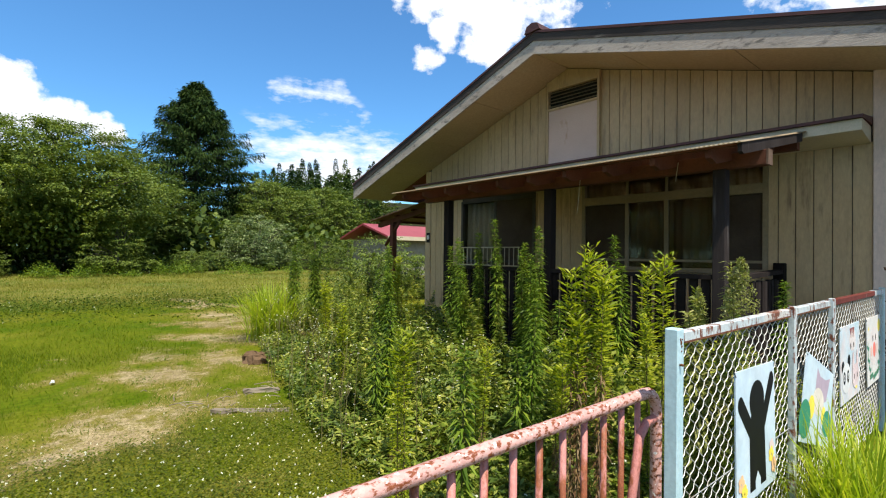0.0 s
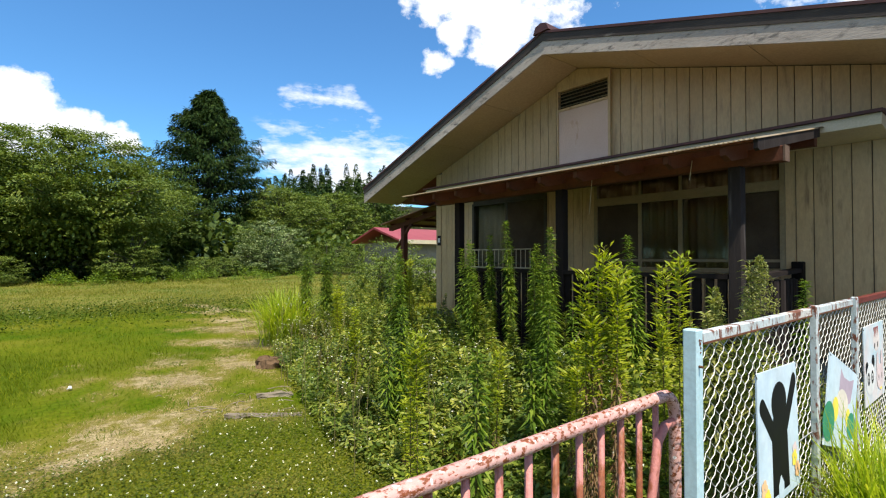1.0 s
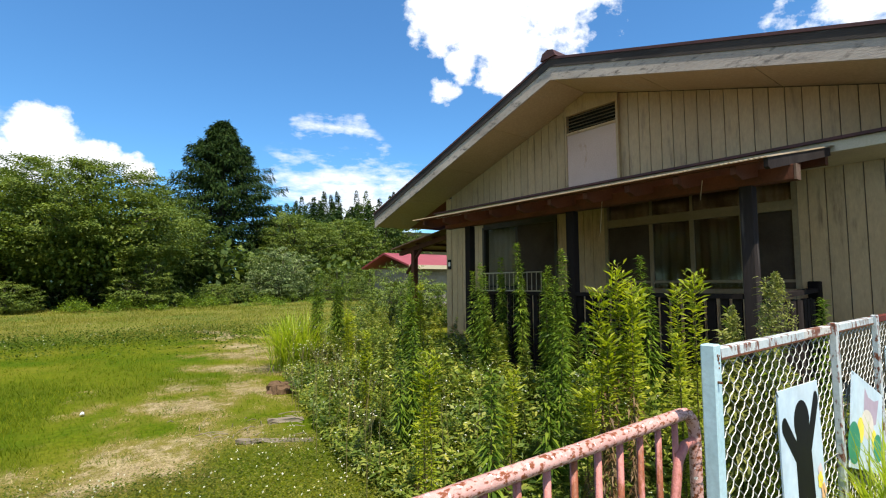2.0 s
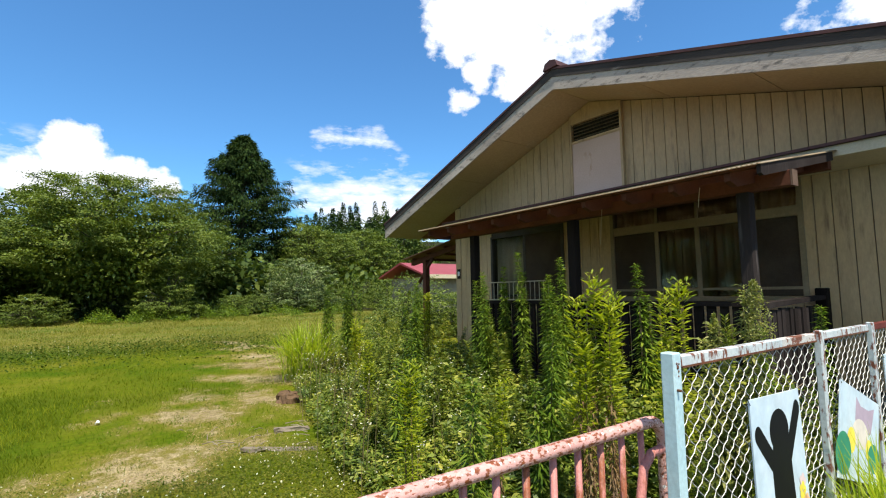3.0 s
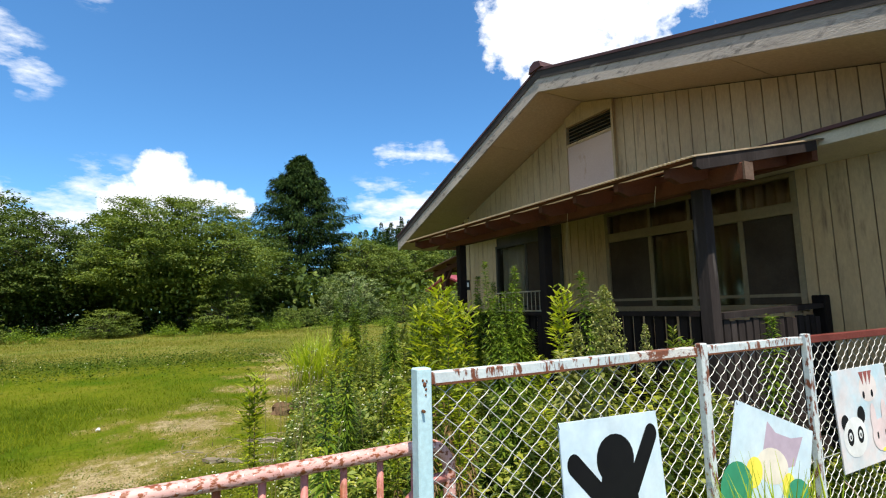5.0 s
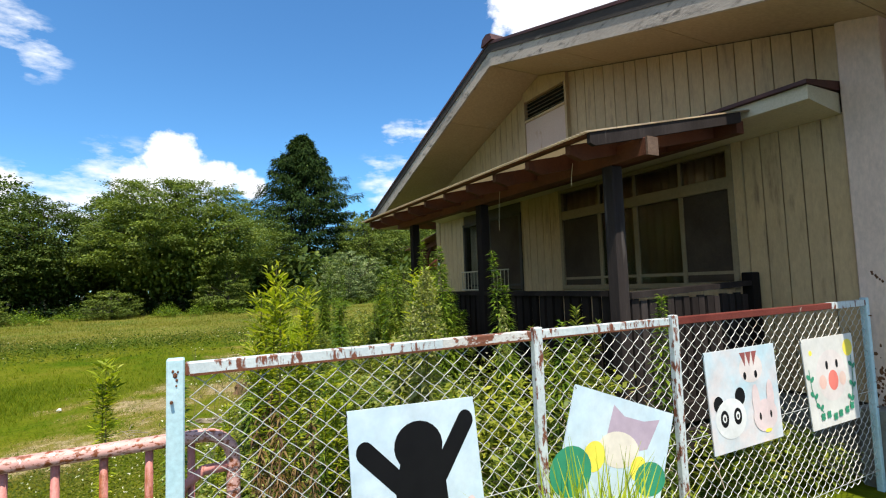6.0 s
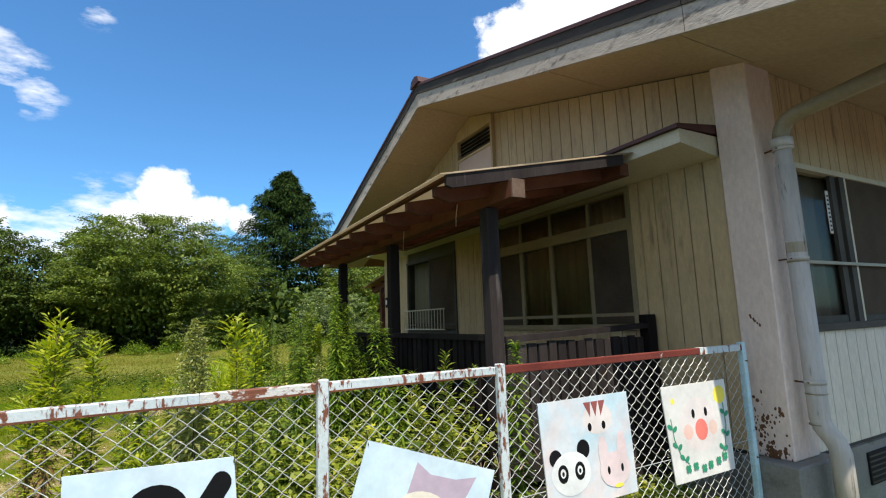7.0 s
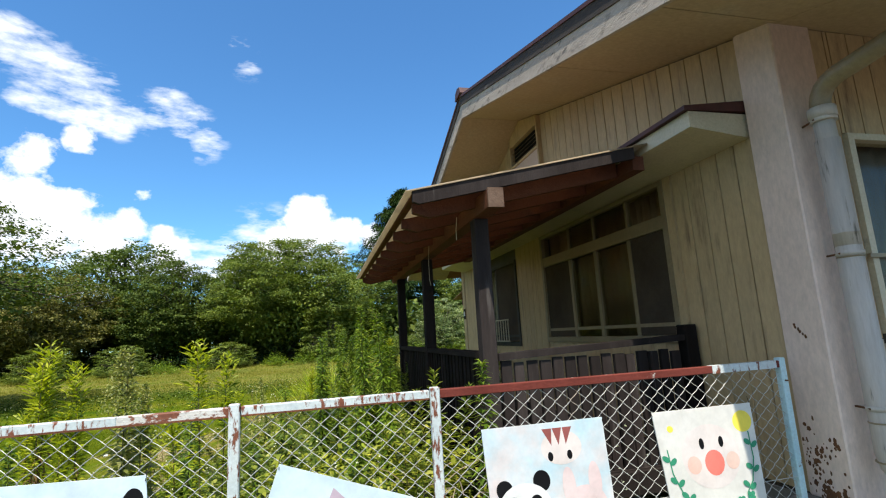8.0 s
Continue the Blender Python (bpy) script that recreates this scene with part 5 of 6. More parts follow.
# brush along the wood's edge, leaves darkened to paint the shade beneath crowns
g = np.random.default_rng(77)
n = 30000
bx = g.uniform(-24, 30, n)
by = 31.0 + 0.012 * (bx - 2) ** 2 * np.where(bx < 2, -0.35, 1.0) + g.uniform(-0.4, 4.5, n) + np.array([1.2 * noise.noise(Vector((a * 0.5, 0, 3))) for a in bx])
bz = np.array([ground_z(a, b) + (0.5 + 1.1 * abs(noise.noise(Vector((a * 0.45, b * 0.45, 1))))) * min(1.0, 0.35 + 0.3 * (b - 29)) for a, b in zip(bx, by)]) * g.random(n) ** 0.5
ln = g.uniform(0.08, 0.2, n)
v, f = leaves(np.stack([bx, by, np.maximum(bz, 0.2)], 1), g.normal(0, 1, (n, 3)) * np.array([1, 1, 0.5]) + np.array([0, 0, 0.2]), ln, ln * 0.55, 0.2, g)
thing("edge_brush", quads("edge_brush", v, f), L_NEEDLE, "low brush along the wood's edge, coloured dark for the crowns' shade", "bushes", kind="stuff")

# dark leaf backing, added so the gaps behind the trees look unlit
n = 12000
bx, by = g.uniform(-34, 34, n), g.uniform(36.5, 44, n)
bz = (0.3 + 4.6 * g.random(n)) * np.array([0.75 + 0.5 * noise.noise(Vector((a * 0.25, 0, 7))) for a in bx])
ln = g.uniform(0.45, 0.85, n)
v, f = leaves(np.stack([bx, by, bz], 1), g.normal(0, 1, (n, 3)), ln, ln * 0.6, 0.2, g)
thing("wood_backing", quads("wood_backing", v, f), L_TREE_D, "leafy backing added to darken the gaps in the wood", "bushes", kind="stuff")
# upright leafy weeds in clumps along the wood's edge
clumps = [(g.uniform(-17, 15), g.uniform(27.6, 30.6), g.uniform(0.35, 1.05), g.uniform(0.25, 0.7)) for k in range(75)]
pieces = []
for cx, cy, ch, cr in clumps:
    n = 260
    q = g.normal(0, cr * 0.5, (n, 2))
    top = ch * np.exp(-(q ** 2).sum(1) / (cr * cr)) * g.uniform(0.4, 1.1, n)
    ln = g.uniform(0.06, 0.16, n)
    pos = np.stack([cx + q[:, 0], cy + q[:, 1], ground_z(cx, cy) + top * g.random(n) ** 0.5], 1)
    pieces.append(leaves(pos, g.normal(0, 1, (n, 3)) * np.array([1, 1, 0.5]) + np.array([0, 0, 0.7]), ln, ln * 0.34, 0.25, g))
v, f = joined(pieces)
thing("edge_weeds", quads("edge_weeds", v, f), L_WEED, "knee-high leafy weeds along the wood's edge", "weeds", kind="stuff")

# far wooded hillside
pieces, g = [], np.random.default_rng(44)
for i in range(120):
    a = radians(g.uniform(57, 73))
    d = g.uniform(62, 150)
    x, y = d * math.cos(a), d * math.sin(a)
    z0 = ground_z(x, y)
    tall = g.random() < 0.6
    h, r0 = (g.uniform(6.5, 10.5), 1.35) if tall else (g.uniform(5, 7.5), 3.0)
    n = 600
    t = g.uniform(0.0, 1, n)
    rad = r0 * ((1 - t) ** 0.8 if tall else np.sin(math.pi * np.clip(0.15 + 0.85 * t, 0, 1)) ** 0.6) * g.uniform(0.75, 1.0, n)
    th = g.uniform(0, 2 * math.pi, n)
    base = np.stack([x + rad * np.cos(th), y + rad * np.sin(th), z0 + h * t], 1)
    way = np.stack([np.cos(th), np.sin(th), np.full(n, -0.2)], 1) + g.normal(0, 0.4, (n, 3))
    ln = (0.42 if tall else 0.5) * g.uniform(0.7, 1.3, n)
    pieces.append(leaves(base, way, ln, ln * 0.6, 0.2, g))
v, f = joined(pieces[:92])
thing("far_woods", quads("far_woods", v, f), L_NEEDLE, "dark conifers on the far hillside", "woods", kind="stuff")
v, f = joined(pieces[92:])
thing("far_woods", quads("far_woods", v, f), L_TREE_D, "green broadleaf woods on the far hillside", "woods", kind="stuff")


# ---------------------------------------------------------------- weeds
def weed_parts(height, seed, lush=1.0, dry=0.0, scale=1.0, tilt=0.022, droop=0.55, tuft=False):
    """Tall goldenrod-like stalk at the origin: stem, green leaves, withered leaves."""
    g = np.random.default_rng(seed)
    lean = g.normal(0, tilt, 2)
    n = int(250 * height * lush)
    t = np.sort(g.uniform(0.10, 1.0, n))
    axis = np.stack([lean[0] * t ** 2 * height, lean[1] * t ** 2 * height, t * height], 1)
    th = np.arange(n) * 2.399 + g.uniform(-0.4, 0.4, n)
    up = 0.15 + 0.95 * t ** 3 + g.normal(0, 0.12, n)
    way = np.stack([np.cos(th), np.sin(th), up], 1)
    ln = scale * (0.06 + 0.06 * np.sin(math.pi * np.clip(t * 0.9, 0, 1))) * g.uniform(0.7, 1.25, n)
    green = t > dry + g.normal(0, 0.06, n)
    if tuft:
        ln = scale * (0.05 + 0.075 * t ** 3) * g.uniform(0.55, 1.25, n) * np.where(t > 0.97, 0.6, 1.0)
        axis[:, :2] += g.normal(0, 0.022, (n, 2)) * t[:, None] ** 2
    v, f = leaves(axis, way, ln, ln * 0.19, np.where(green, droop, 1.0), g)
    keep = lambda mask: (v.reshape(-1, 4, 3)[mask].reshape(-1, 3), np.arange(4 * mask.sum()).reshape(-1, 4))
    sv, sf = [], []
    k = 5
    for j in range(7):
        s = j / 6
        r = 0.0065 * (1 - 0.75 * s)
        for q in range(k):
            sv.append((lean[0] * s * s * height + r * math.cos(q * 2 * math.pi / k), lean[1] * s * s * height + r * math.sin(q * 2 * math.pi / k), s * height))
    for j in range(6):
        for q in range(k):
            sf.append((j * k + q, j * k + (q + 1) % k, (j + 1) * k + (q + 1) % k, (j + 1) * k + q))
    return (np.array(sv), np.array(sf)), keep(green), keep(~green)


def tall_weed(name, x, y, height, stalks, mat, label, seed, dry=0.0, lush=1.0, spread=0.07):
    plant = empty(name, (x, y, ground_z(x, y)), label, "weed", "tall weeds by the fence")
    r = random.Random(seed)
    bright = mat is L_WEEDB
    for i in range(stalks):
        h = height * (1 if i == 0 else r.uniform(0.72, 0.97))
        off = np.array([x + (r.gauss(0, spread * (0.75 if bright else 1)) if i else 0), y + (r.gauss(0, spread * (0.75 if bright else 1)) if i else 0), ground_z(x, y) - 0.01])
        a, b, c = weed_parts(h, seed * 31 + i, lush, dry, 0.68 if bright else 0.85, 0.016 if bright else 0.022, 0.28 if bright else 0.6, bright)
        stalk = part("stalk", quads("stalk", a[0] + off, a[1]), M_STEM, plant)
        part("leaves", quads("leaves", b[0] + off, b[1]), mat, stalk)
        if len(c[0]) and dry > 0.2:
            part("withered_leaves", quads("withered_leaves", c[0] + off, c[1]), L_DRY, stalk)
    return plant


HEROES = [
    # x, y, height, stalks, leaf, withered share
    (2.257, 1.504, 1.60, 4, L_WEEDB, 0.66), (2.44, 1.47, 1.50, 3, L_WEEDB, 0.6), (3.0, 1.44, 1.57, 3, L_WEEDB, 0.2), (2.78, 0.965, 1.53, 2, L_SEED, 0.1), (2.81, 1.16, 1.35, 2, L_SEED, 0.1), (3.64, 5.13, 1.62, 4, L_WEED, 0.1), (3.95, 3.05, 1.82, 2, L_WEED, 0.0), (4.2, 3.5, 1.68, 3, L_WEED, 0.0), (4.05, 3.35, 1.6, 2, L_WEED, 0.0),
    (4.15, 3.78, 1.93, 2, L_WEED, 0.0), (4.0, 4.3, 1.72, 3, L_WEED, 0.0), (3.8, 4.0, 1.66, 2, L_WEED, 0.1), (4.7, 6.7, 1.68, 4, L_WEED, 0.1), (4.2, 8.2, 1.86, 7, L_WEED, 0.05), (4.0, 8.6, 1.75, 4, L_WEED, 0.05), (4.6, 6.3, 1.5, 3, L_WEEDB, 0.1), (1.92, 1.97, 1.06, 1, L_WEED, 0.1),
    (1.607, 2.04, 1.16, 2, L_WEEDB, 0.25), (3.45, 6.4, 1.15, 4, L_WEEDB, 0.2), (2.7, 4.6, 1.0, 3, L_WEEDB, 0.3), (2.2, 2.9, 0.72, 2, L_WEEDB, 0.35), (2.5, 3.5, 1.15, 3, L_WEED, 0.1),
    (2.75, 2.2, 1.25, 2, L_WEED, 0.2), (4.05, 2.3, 1.72, 2, L_WEED, 0.0), (4.25, 4.2, 1.8, 2, L_WEED, 0.0), (3.75, 1.35, 1.25, 1, L_WEED, 0.1), (4.45, 1.25, 1.36, 1, L_WEED, 0.1), (2.45, 2.35, 0.95, 2, L_WEEDB, 0.4),
    (2.66, 1.85, 1.05, 3, L_WEEDB, 0.45), (3.35, 2.4, 1.2, 3, L_WEED, 0.2), (3.6, 2.9, 1.55, 3, L_WEED, 0.0)]
for i, (x, y, h, s, m, dry) in enumerate(HEROES):
    label = {L_WEED: "tall dark green leafy weed stalks in the thicket", L_WEEDB: "tall bright yellow-green weed with withered lower leaves", L_SEED: "tall weed with pale seed heads over the fence"}[m]
    tall_weed("tall_weed", x, y, h, s, m, label, 60 + i, dry, 2.0 if m is L_WEEDB else 1.5)


def thicket_edge(y):
    """The thicket's border towards the field, as x over y."""
    pts = [(0.95, 2.2), (1.5, 2.15), (2.5, 2.1), (4.0, 2.2), (6.0, 2.7), (7.6, 3.1), (9.0, 3.7), (11.5, 4.8), (13.0, 6.2)]
    for (a, b), (c, d) in zip(pts, pts[1:]):
        if y <= c:
            return b + (d - b) * (y - a) / (c - a)
    return 9.0


g = np.random.default_rng(91)
variants = [weed_parts(1.0, 500 + i, 1.15, 0.3 if i % 2 == 0 else 0.05, 0.72, 0.14, 0.3) for i in range(8)]
stem_p, leaf_p, dry_p = [], [], []
placed = 0
while placed < 330:
    y = 1.0 + 10.5 * g.random() ** 1.25
    x0 = thicket_edge(y)
    x1 = 5.9 if y < 1.45 else (4.45 if y < 5.2 else (6.0 if y < 8 else x0 + 2.2))
    x = x0 + (x1 - x0) * g.random()
    edge = min(1.0, (x - x0) / 1.5)
    h = (0.28 + 0.85 * edge) * g.uniform(0.7, 1.15)
    h *= 0.95 + 1.1 * noise.noise(Vector((x * 0.9, y * 0.8, 6)))
    h = max(h * (0.88 if y < 6 else 0.78), 0.2)
    if x > 4.4 and y < 1.5:
        h *= 0.45
    if y < 2.6 and x < 3.4:
        h *= 0.62
    a = g.uniform(0, 6.28)
    rot = np.array([[math.cos(a), -math.sin(a), 0], [math.sin(a), math.cos(a), 0], [0, 0, 1]])
    off = np.array([x, y, ground_z(x, y) - 0.01])
    wide = 0.75 + 0.25 * h
    s, l, d = variants[g.integers(0, 8)]
    k = np.array([wide, wide, h])
    for store, (v, f) in ((stem_p, s), (leaf_p, l), (dry_p, d)):
        if len(v):
            store.append(((v * k) @ rot.T + off, f))
    placed += 1
thing("weed_stalks", quads("weed_stalks", *joined(stem_p)), M_STEM, "brown-green stalks of the weed thicket", "weeds", kind="stuff")
thing("weed_thicket", quads("weed_thicket", *joined(leaf_p)), L_UNDER, "dense waist-high green weeds before the porch", "weeds", kind="stuff")
thing("withered_weeds", quads("withered_weeds", *joined(dry_p)), L_DRY, "withered brown leaves low in the thicket", "weeds", kind="stuff")

# low bushy undergrowth
n = 88000
cy = 0.95 + 11.0 * g.random(n) ** 1.2
cx0 = np.array([thicket_edge(v) for v in cy])
cx1 = np.where(cy < 1.45, 5.95, np.where(cy < 5.2, 4.5, np.where(cy < 8, 6.1, cx0 + 2.4)))
cx = cx0 - 0.12 + (cx1 - cx0 + 0.12) * g.random(n)
hump = np.array([0.5 + 0.5 * noise.noise(Vector((a * 1.5, b * 1.5, 9))) * 1.4 for a, b in zip(cx, cy)])
edge = np.clip((cx - cx0 + 0.15) / 1.2, 0.1, 1)
cz = (0.12 + 0.92 * hump * edge * np.where((cy < 2.6) & (cx < 3.2), 0.62, np.where((cx > 4.4) & (cy < 1.5), 0.5, 1.0))) * g.random(n) ** 0.4
way = g.normal(0, 1, (n, 3)) * np.array([1, 1, 0.5]) + np.array([0, 0, 0.35])
ln = g.uniform(0.025, 0.085, n)
v, f = leaves(np.stack([cx, cy, cz], 1), way, ln, ln * g.uniform(0.25, 0.5, n), 0.25, g)
thing("undergrowth", quads("undergrowth", v, f), L_UNDER, "tangled low green undergrowth", "weeds", kind="stuff")
n = 900
pick = g.integers(0, 88000, n)
pos = np.stack([cx[pick], cy[pick], (0.12 + 0.9 * hump[pick] * edge[pick]) + g.uniform(0, 0.1, n)], 1)
v, f = leaves(np.repeat(pos, 5, 0), g.normal(0, 1, (n * 5, 3)) * np.array([1, 1, 0.3]), 0.011, 0.008, 0, g)
thing("fleabane_flowers", quads("fleabane_flowers", v, f), L_FLOWER, "tiny white daisy blossoms on the weeds", "flowers", kind="stuff")


# ---------------------------------------------------------------- grass
def blades(n, sample, height, width, g, bend=0.5):
    x, y = sample(n)
    z = np.array([ground_z(a, b) for a, b in zip(x, y)])
    th = g.uniform(0, 2 * math.pi, n)
    way = np.stack([np.cos(th) * bend, np.sin(th) * bend, np.ones(n)], 1) * g.uniform(0.6, 1.2, (n, 1))
    side = np.stack([-np.sin(th), np.cos(th), np.zeros(n)], 1)
    h = height(x, y) * g.uniform(0.55, 1.3, n)
    w = width(x, y)
    base = np.stack([x, y, z - 0.005], 1)
    tip = base + way / np.linalg.norm(way, axis=1, keepdims=True) * h[:, None]
    v = np.stack([base - side * w[:, None] / 2, base + side * w[:, None] / 2, tip + side * w[:, None] * 0.12, tip - side * w[:, None] * 0.12], 1)
    return v.reshape(-1, 3), np.arange(4 * n).reshape(n, 4)


def field(n, deep=False):
    """Points over the field, denser towards the walk, thin on bare earth and in the thicket; deep: within the lush grass alone."""
    xs, ys = [], []
    while len(xs) < n:
        d = 2.2 + 29 * g.random() ** 1.9
        a = radians(g.uniform(58, 138))
        x, y = d * math.cos(a), d * math.sin(a)
        if y < 0.9 or (y < 12 and x > thicket_edge(y) + 0.2) or bareness(x, y) > 0.08 + 0.5 * g.random() or (lushness(x, y) > g.random()) != deep:
            continue
        xs.append(x)
        ys.append(y)
    return np.array(xs), np.array(ys)


far_of = lambda x, y: np.hypot(x, y)
v, f = blades(105000, field, lambda x, y: 0.035 + 0.0016 * np.minimum(far_of(x, y), 30), lambda x, y: 0.0026 + 0.0006 * far_of(x, y), g, 1.15)
thing("lawn_grass", quads("lawn_grass", v, f), L_GRASS, "short bright green field grass", "grass", kind="stuff")


v, f = blades(80000, lambda n: field(n, True), lambda x, y: 0.065 + 0.0012 * np.minimum(far_of(x, y), 30), lambda x, y: 0.003 + 0.0006 * far_of(x, y), g, 0.9)
thing("lush_grass", quads("lush_grass", v, f), L_LUSH, "soft deep green grass beside the track", "grass", kind="stuff")


def far_field(n):
    """Tufts of the far field: thick in some patches, thin in others."""
    xs, ys = [], []
    while len(xs) < n:
        a, d = math.radians(g.uniform(55, 130)), g.uniform(13.5, 31)
        x, y = d * math.cos(a), d * math.sin(a)
        if g.random() < soft_step(-0.35, 0.4, noise.noise(Vector((x * 0.35, y * 0.6, 14)))) * soft_step(14.5, 19, d) + 0.04:
            xs.append(x)
            ys.append(y)
    return np.array(xs), np.array(ys)


def far_clover(n):
    a, d = np.radians(g.uniform(60, 125, n)), g.normal(16.5, 1.6, n)
    return d * np.cos(a), d * np.sin(a)


x, y = far_clover(20000)
z = np.array([ground_z(a, b) for a, b in zip(x, y)]) + g.uniform(0.01, 0.14, len(x))
v, f = leaves(np.stack([x, y, z], 1), g.normal(0, 1, (len(x), 3)) * np.array([1, 1, 0.4]), g.uniform(0.04, 0.09, len(x)), 0.04, 0.1, g)
thing("far_clover", quads("far_clover", v, f), L_CLOVER_D, "dark band of low clover across the field", "clover", kind="stuff")
x, y = far_clover(260)
z = np.array([ground_z(a, b) for a, b in zip(x, y)]) + g.uniform(0.10, 0.18, len(x))
v, f = leaves(np.repeat(np.stack([x, y, z], 1), 4, 0), g.normal(0, 1, (len(x) * 4, 3)), 0.017, 0.014, 0, g)
thing("far_flowers", quads("far_flowers", v, f), L_FLOWER, "specks of white blossom across the field", "flowers", kind="stuff")


v, f = blades(50000, far_field, lambda x, y: np.array([0.07 + 0.2 * (0.5 + 0.5 * noise.noise(Vector((a * 0.5, b * 0.5, 4)))) ** 2 for a, b in zip(x, y)]), lambda x, y: 0.003 + 0.0005 * far_of(x, y), g, 0.75)
thing("seeding_grass", quads("seeding_grass", v, f), L_TAN, "tan seeding grass across the far field", "grass", kind="stuff")


def clover_spots(n):
    xs, ys = [], []
    while len(xs) < n:
        x, y = g.uniform(-2.2, 2.4), g.uniform(1.2, 5.2)
        if x > thicket_edge(y) + 0.1 or bareness(x, y) > 0.35 + 0.4 * g.random():
            continue
        if g.random() > min(1.0, (x + 2.2) / 1.2, (5.2 - y) / 0.8, (y - 1.15) / 0.5 + 0.2):
            continue
        xs.append(x)
        ys.append(y)
    return np.array(xs), np.array(ys)


n = 65000
x, y = clover_spots(n)
z = g.uniform(0.015, 0.085, n)
v, f = leaves(np.stack([x, y, z], 1), g.normal(0, 1, (n, 3)) * np.array([1, 1, 0.25]), g.uniform(0.010, 0.022, n), 0.014, 0.0, g)
thing("clover", quads("clover", v, f), L_CLOVER, "low clover mat with small leaves", "clover", kind="stuff")
n = 950
x, y = clover_spots(n)
pos = np.stack([x, y, g.uniform(0.07, 0.12, n)], 1)
v, f = leaves(np.repeat(pos, 7, 0), g.normal(0, 1, (n * 7, 3)), 0.009, 0.007, 0.0, g)
thing("clover_flowers", quads("clover_flowers", v, f), L_FLOWER, "scattered white clover blossoms", "flowers", kind="stuff")


def bare_spots(n):
    xs, ys = [], []
    while len(xs) < n:
        x, y = g.uniform(-3.5, 5.0), 1.5 + 11 * g.random() ** 1.3
        if (y < 12 and x > thicket_edge(y)) or bareness(x, y) < 0.1 + 0.35 * g.random():
            continue
        xs.append(x)
        ys.append(y)
    return np.array(xs), np.array(ys)


L_STRAW = leafy("dry_straw", (0.14, 0.10, 0.045), (0.30, 0.24, 0.12), (0.46, 0.38, 0.22), 0.15, 0.9)
v, f = blades(26000, bare_spots, lambda x, y: np.full(len(x), 0.04), lambda x, y: 0.003 + 0.0005 * far_of(x, y), g, 2.6)
thing("dry_straw", quads("dry_straw", v, f), L_STRAW, "dead straw and cut grass strewn over the bare earth", "straw", kind="stuff")
v, f = blades(12000, bare_spots, lambda x, y: np.array([0.012 + 0.05 * max(0.0, noise.noise(Vector((a * 2.6, b * 2.6, 8)))) for a, b in zip(x, y)]), lambda x, y: 0.004 + 0.0006 * far_of(x, y), g, 1.0)
thing("grass_sprigs", quads("grass_sprigs", v, f), L_GRASS, "sparse green sprigs on the trodden earth", "grass", kind="stuff")


def tussock(x, y, n, height, spread, mat, label, seed, width=0.009):
    """Arching long-bladed grass clump: each blade in three bent sections."""
    q = np.random.default_rng(seed)
    th, out, h = q.uniform(0, 2 * math.pi, n), q.uniform(0.15, 1.0, n) * spread, height * q.uniform(0.5, 1.1, n)
    b0 = np.stack([x + q.normal(0, spread * 0.16, n), y + q.normal(0, spread * 0.16, n), np.full(n, ground_z(x, y) - 0.01)], 1)
    dirv = np.stack([np.cos(th), np.sin(th), np.zeros(n)], 1)
    side = np.stack([-np.sin(th), np.cos(th), np.zeros(n)], 1) * width / 2
    rings = []
    for s, wide in ((0.0, 0.8), (0.4, 1.0), (0.75, 0.8), (1.0, 0.1)):
        c = b0 + dirv * (out * s ** 1.8)[:, None] + np.array([0, 0, 1.0]) * (h * (s - 0.32 * s ** 3 * (out / spread)))[:, None]
        rings.append((c - side * wide, c + side * wide))
    v = np.stack([w for pair in rings for w in pair], 1)
    f = np.array([[0, 1, 3, 2], [2, 3, 5, 4], [4, 5, 7, 6]])
    f = (np.arange(n)[:, None, None] * 8 + f[None]).reshape(-1, 4)
    return thing("grass_tussock", quads("grass_tussock", v.reshape(-1, 3), f), mat, label, "grass", kind="stuff")


L_LONG = leafy("long_grass_blade", (0.20, 0.29, 0.018), (0.30, 0.38, 0.028), (0.44, 0.46, 0.06), 0.45)
tussock(3.24, 0.58, 620, 0.88, 0.56, L_LONG, "bright green long-bladed grass before the fence", 5)
tussock(3.62, 0.52, 300, 0.62, 0.42, L_LONG, "bright green long-bladed grass before the fence", 6)
tussock(2.98, 0.48, 180, 0.5, 0.36, L_LONG, "short green grass tuft at the fence foot", 8)
tussock(3.0, 1.15, 150, 0.75, 0.4, L_LONG, "long grass tuft behind the fence", 9)
tussock(3.7, 1.2, 150, 0.7, 0.4, L_LONG, "long grass tuft behind the fence", 10)
tussock(3.6, 8.7, 700, 1.15, 1.0, L_LONG, "arching yellow-green pampas clump", 7, 0.012)
tussock(6.6, 0.35, 60, 0.35, 0.25, L_LONG, "grass tuft at the foundation", 12)

# ---------------------------------------------------------------- small things on the field
def rough(bm, amount, scale, cuts=5):
    """Rots and splits a shape's surface."""
    bmesh.ops.subdivide_edges(bm, edges=bm.edges[:], cuts=cuts, use_grid_fill=True)
    for q in bm.verts:
        q.co += noise.noise_vector(q.co * scale) * amount
    return bm


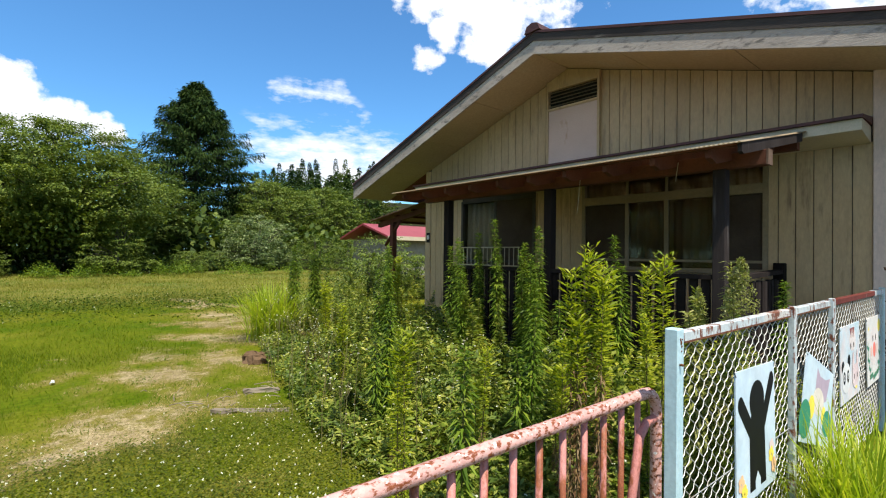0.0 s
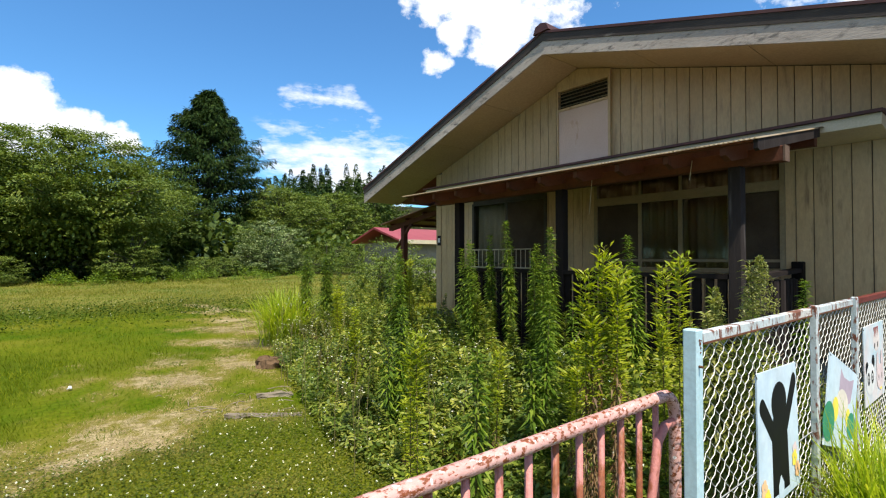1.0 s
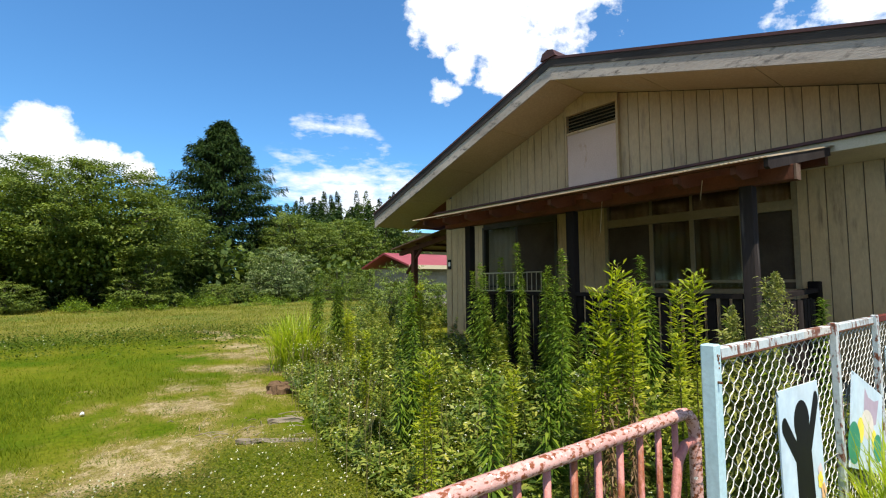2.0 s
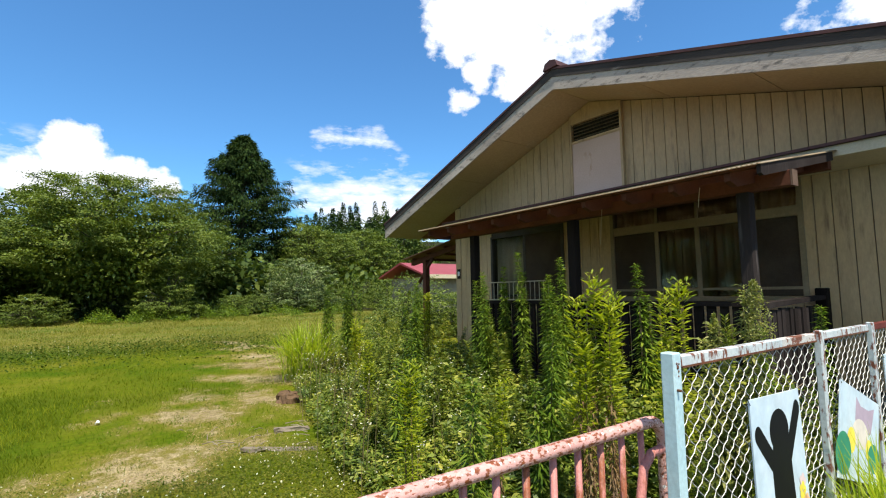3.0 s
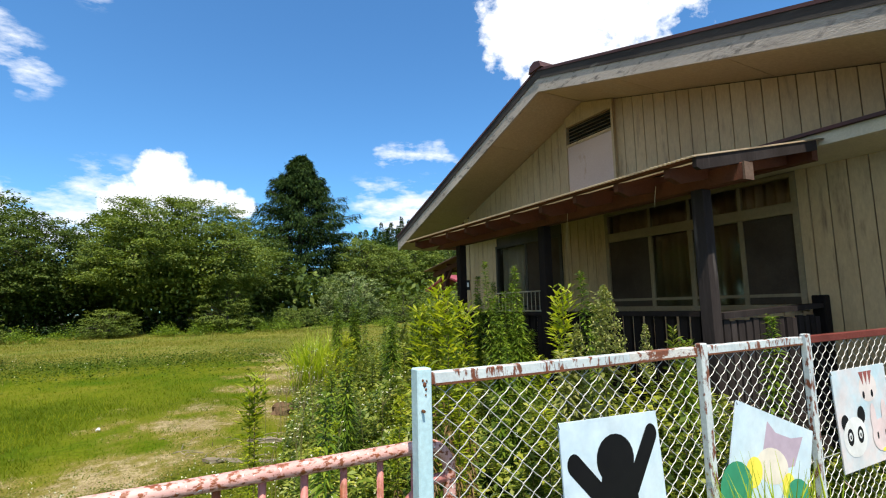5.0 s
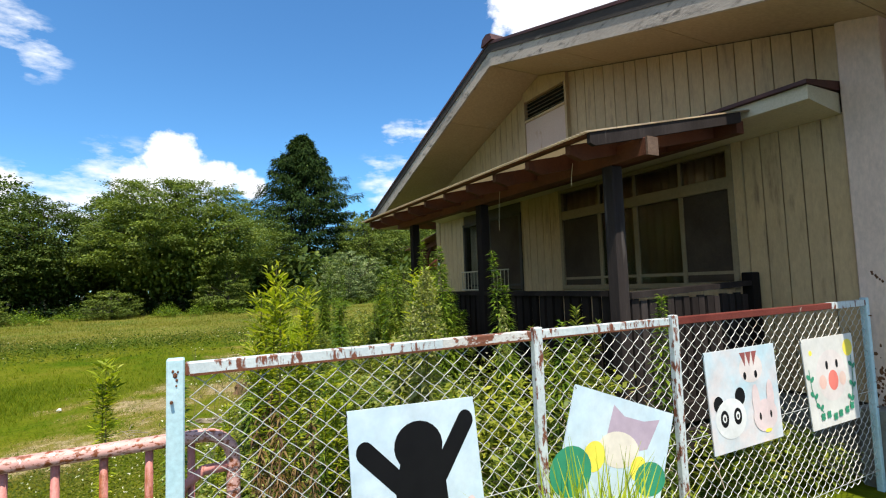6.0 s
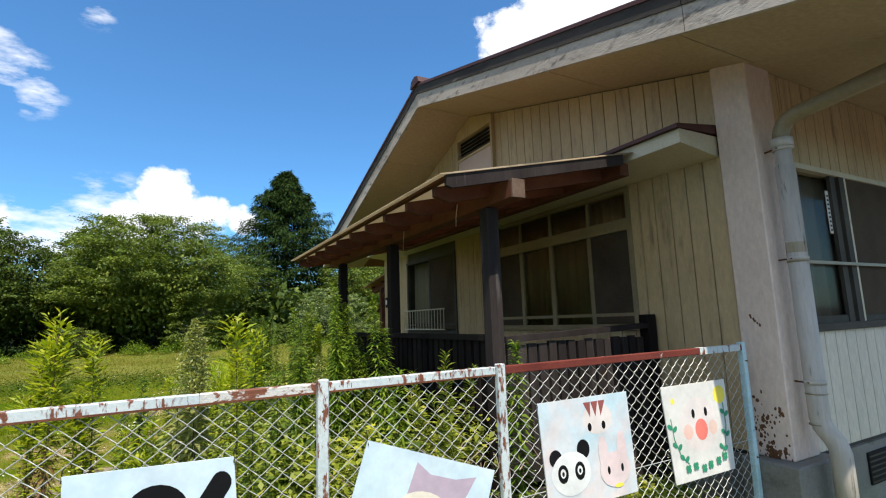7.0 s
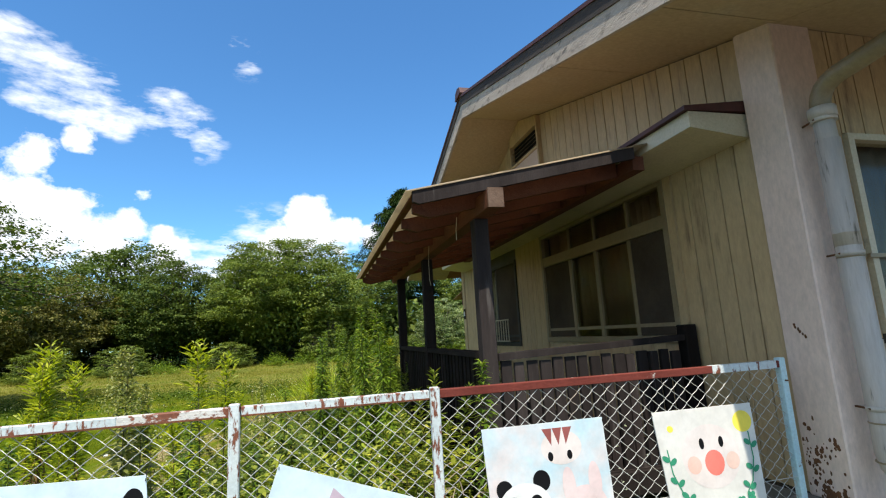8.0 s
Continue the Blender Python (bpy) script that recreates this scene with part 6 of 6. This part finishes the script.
thing("plank", rough(box(-0.19, 0.19, -0.05, 0.05, 0.0, 0.035), 0.03, 14), M_SOILWOOD, "grey rotten plank end lying on the earth", "plank").matrix_basis = pose(2.22, 5.50, 0.006, 0, 2, -20)
thing("plank", rough(box(-0.36, 0.36, -0.04, 0.04, 0.0, 0.025), 0.035, 9), M_SOILWOOD, "long weathered plank half sunk in the grass", "plank").matrix_basis = pose(1.88, 4.86, 0.012, 0, 2, -32)
bm = bmesh.new()
bmesh.ops.create_cone(bm, cap_ends=True, cap_tris=True, segments=12, radius1=0.20, radius2=0.14, depth=0.14, matrix=Matrix.Translation((2.75, 7.05, 0.05)))
rough(bm, 0.07, 12, 3)
r = random.Random(17)
twigs = bmesh.new()
for i in range(26):
    p = Vector((r.gauss(1.95, 0.3), r.gauss(5.35, 0.3), r.uniform(0.01, 0.05)))
    d = Vector((r.uniform(-1, 1), r.uniform(-1, 1), r.uniform(-0.05, 0.2))) * r.uniform(0.08, 0.25)
    tube([p, p + d * 0.5 + Vector((0, 0, 0.015)), p + d], 0.005, 4, twigs, 0.002)
thing("fallen_twigs", twigs, M_SOILWOOD, "broken grey twigs scattered on the earth", "twigs", kind="stuff")
thing("tree_stump", bm, M_STUMP, "weathered brown stump at the thicket's edge", "stump")
bm = bmesh.new()
bmesh.ops.create_icosphere(bm, subdivisions=2, radius=0.024, matrix=Matrix.Translation((0.49, 7.21, 0.03)) @ Matrix.Diagonal((1, 1.5, 0.55, 1)))
for q in bm.verts:
    q.co += noise.noise_vector(q.co * 30) * 0.02
thing("paper_scrap", bm, M_LITTER, "crumpled white paper scrap in the grass", "litter")

# dry twigs and fleabane stalks among the weeds
bm, r = bmesh.new(), random.Random(31)
for i in range(150):
    p = Vector((r.gauss(3.9, 0.28), r.gauss(1.35, 0.16), r.uniform(0.15, 0.75)))
    d = Vector((r.uniform(-1, 1), r.uniform(-1, 1), r.uniform(-0.3, 0.7))) * r.uniform(0.08, 0.26)
    tube([p, p + d * 0.5 + Vector((0, 0, 0.02)), p + d], 0.0035, 3, bm, 0.0015)
me = bpy.data.meshes.new("dry_twigs")
bm.to_mesh(me)
bm.free()
thing("dry_twigs", me, surface("bleached_twigs", (0.26, 0.20, 0.14), (0.38, 0.31, 0.23), 8, rough=0.9), "tangle of bleached dry twigs behind the fence", "twigs", kind="stuff")
n = 1500
pos = np.stack([g.normal(3.75, 0.42, n), g.normal(1.75, 0.2, n), g.uniform(0.35, 0.86, n)], 1)
ln = g.uniform(0.03, 0.07, n)
v, f = leaves(pos, g.normal(0, 1, (n, 3)) * np.array([1, 1, 0.5]) + np.array([0, 0, 0.3]), ln, ln * 0.5, 0.2, g)
thing("yellow_bush", quads("yellow_bush", v, f), leafy("yellowed_leaf", (0.16, 0.20, 0.018), (0.28, 0.30, 0.03), (0.40, 0.40, 0.05), 0.3), "low yellow-green bush behind the fence", "bush", kind="stuff")
bm, heads = bmesh.new(), []
for i in range(60):
    y = r.uniform(2.6, 9.3)
    x = thicket_edge(y) + r.uniform(-0.25, 0.45)
    h = r.uniform(0.45, 0.95)
    q = Vector((x + r.gauss(0, 0.05), y + r.gauss(0, 0.05), h))
    tube([(x, y, 0), (x, y, h * 0.5), q], 0.003, 3, bm, 0.0015)
    for k in range(r.randint(2, 5)):
        e = q + Vector((r.gauss(0, 0.04), r.gauss(0, 0.04), r.uniform(-0.06, 0.05)))
        tube([q - Vector((0, 0, 0.1)), e], 0.0015, 3, bm)
        heads.append(e)
me = bpy.data.meshes.new("fleabane_stalks")
bm.to_mesh(me)
bm.free()
thing("fleabane_stalks", me, M_STEM, "thin branching stalks at the thicket's edge", "weeds", kind="stuff")
hp = np.repeat(np.array([tuple(e) for e in heads]), 6, 0)
v, f = leaves(hp, g.normal(0, 1, (len(hp), 3)) * np.array([1, 1, 0.25]), 0.011, 0.008, 0, g)
thing("fleabane_heads", quads("fleabane_heads", v, f), L_FLOWER, "small white daisies on thin stalks", "flowers", kind="stuff")

# plumed seed heads of the weed that leans over the fence
for x, y, z, r0, n in ((2.78, 0.96, 1.40, 0.085, 1500), (2.81, 1.16, 1.24, 0.06, 900), (3.3, 1.2, 1.22, 0.05, 500)):
    t = g.random(n)
    th = g.uniform(0, 2 * math.pi, n)
    rad = r0 * (1 - t) ** 0.6 * g.uniform(0.2, 1.0, n)
    pos = np.stack([x + rad * np.cos(th), y + rad * np.sin(th), z + 0.26 * (t - 0.5)], 1)
    v, f = leaves(pos, g.normal(0, 1, (n, 3)) + np.array([0, 0, 0.6]), g.uniform(0.008, 0.018, n), 0.007, 0.1, g)
    thing("seed_plume", quads("seed_plume", v, f), L_SEED, "pale feathery seed plume on a tall weed", "weed", "seed plumes")
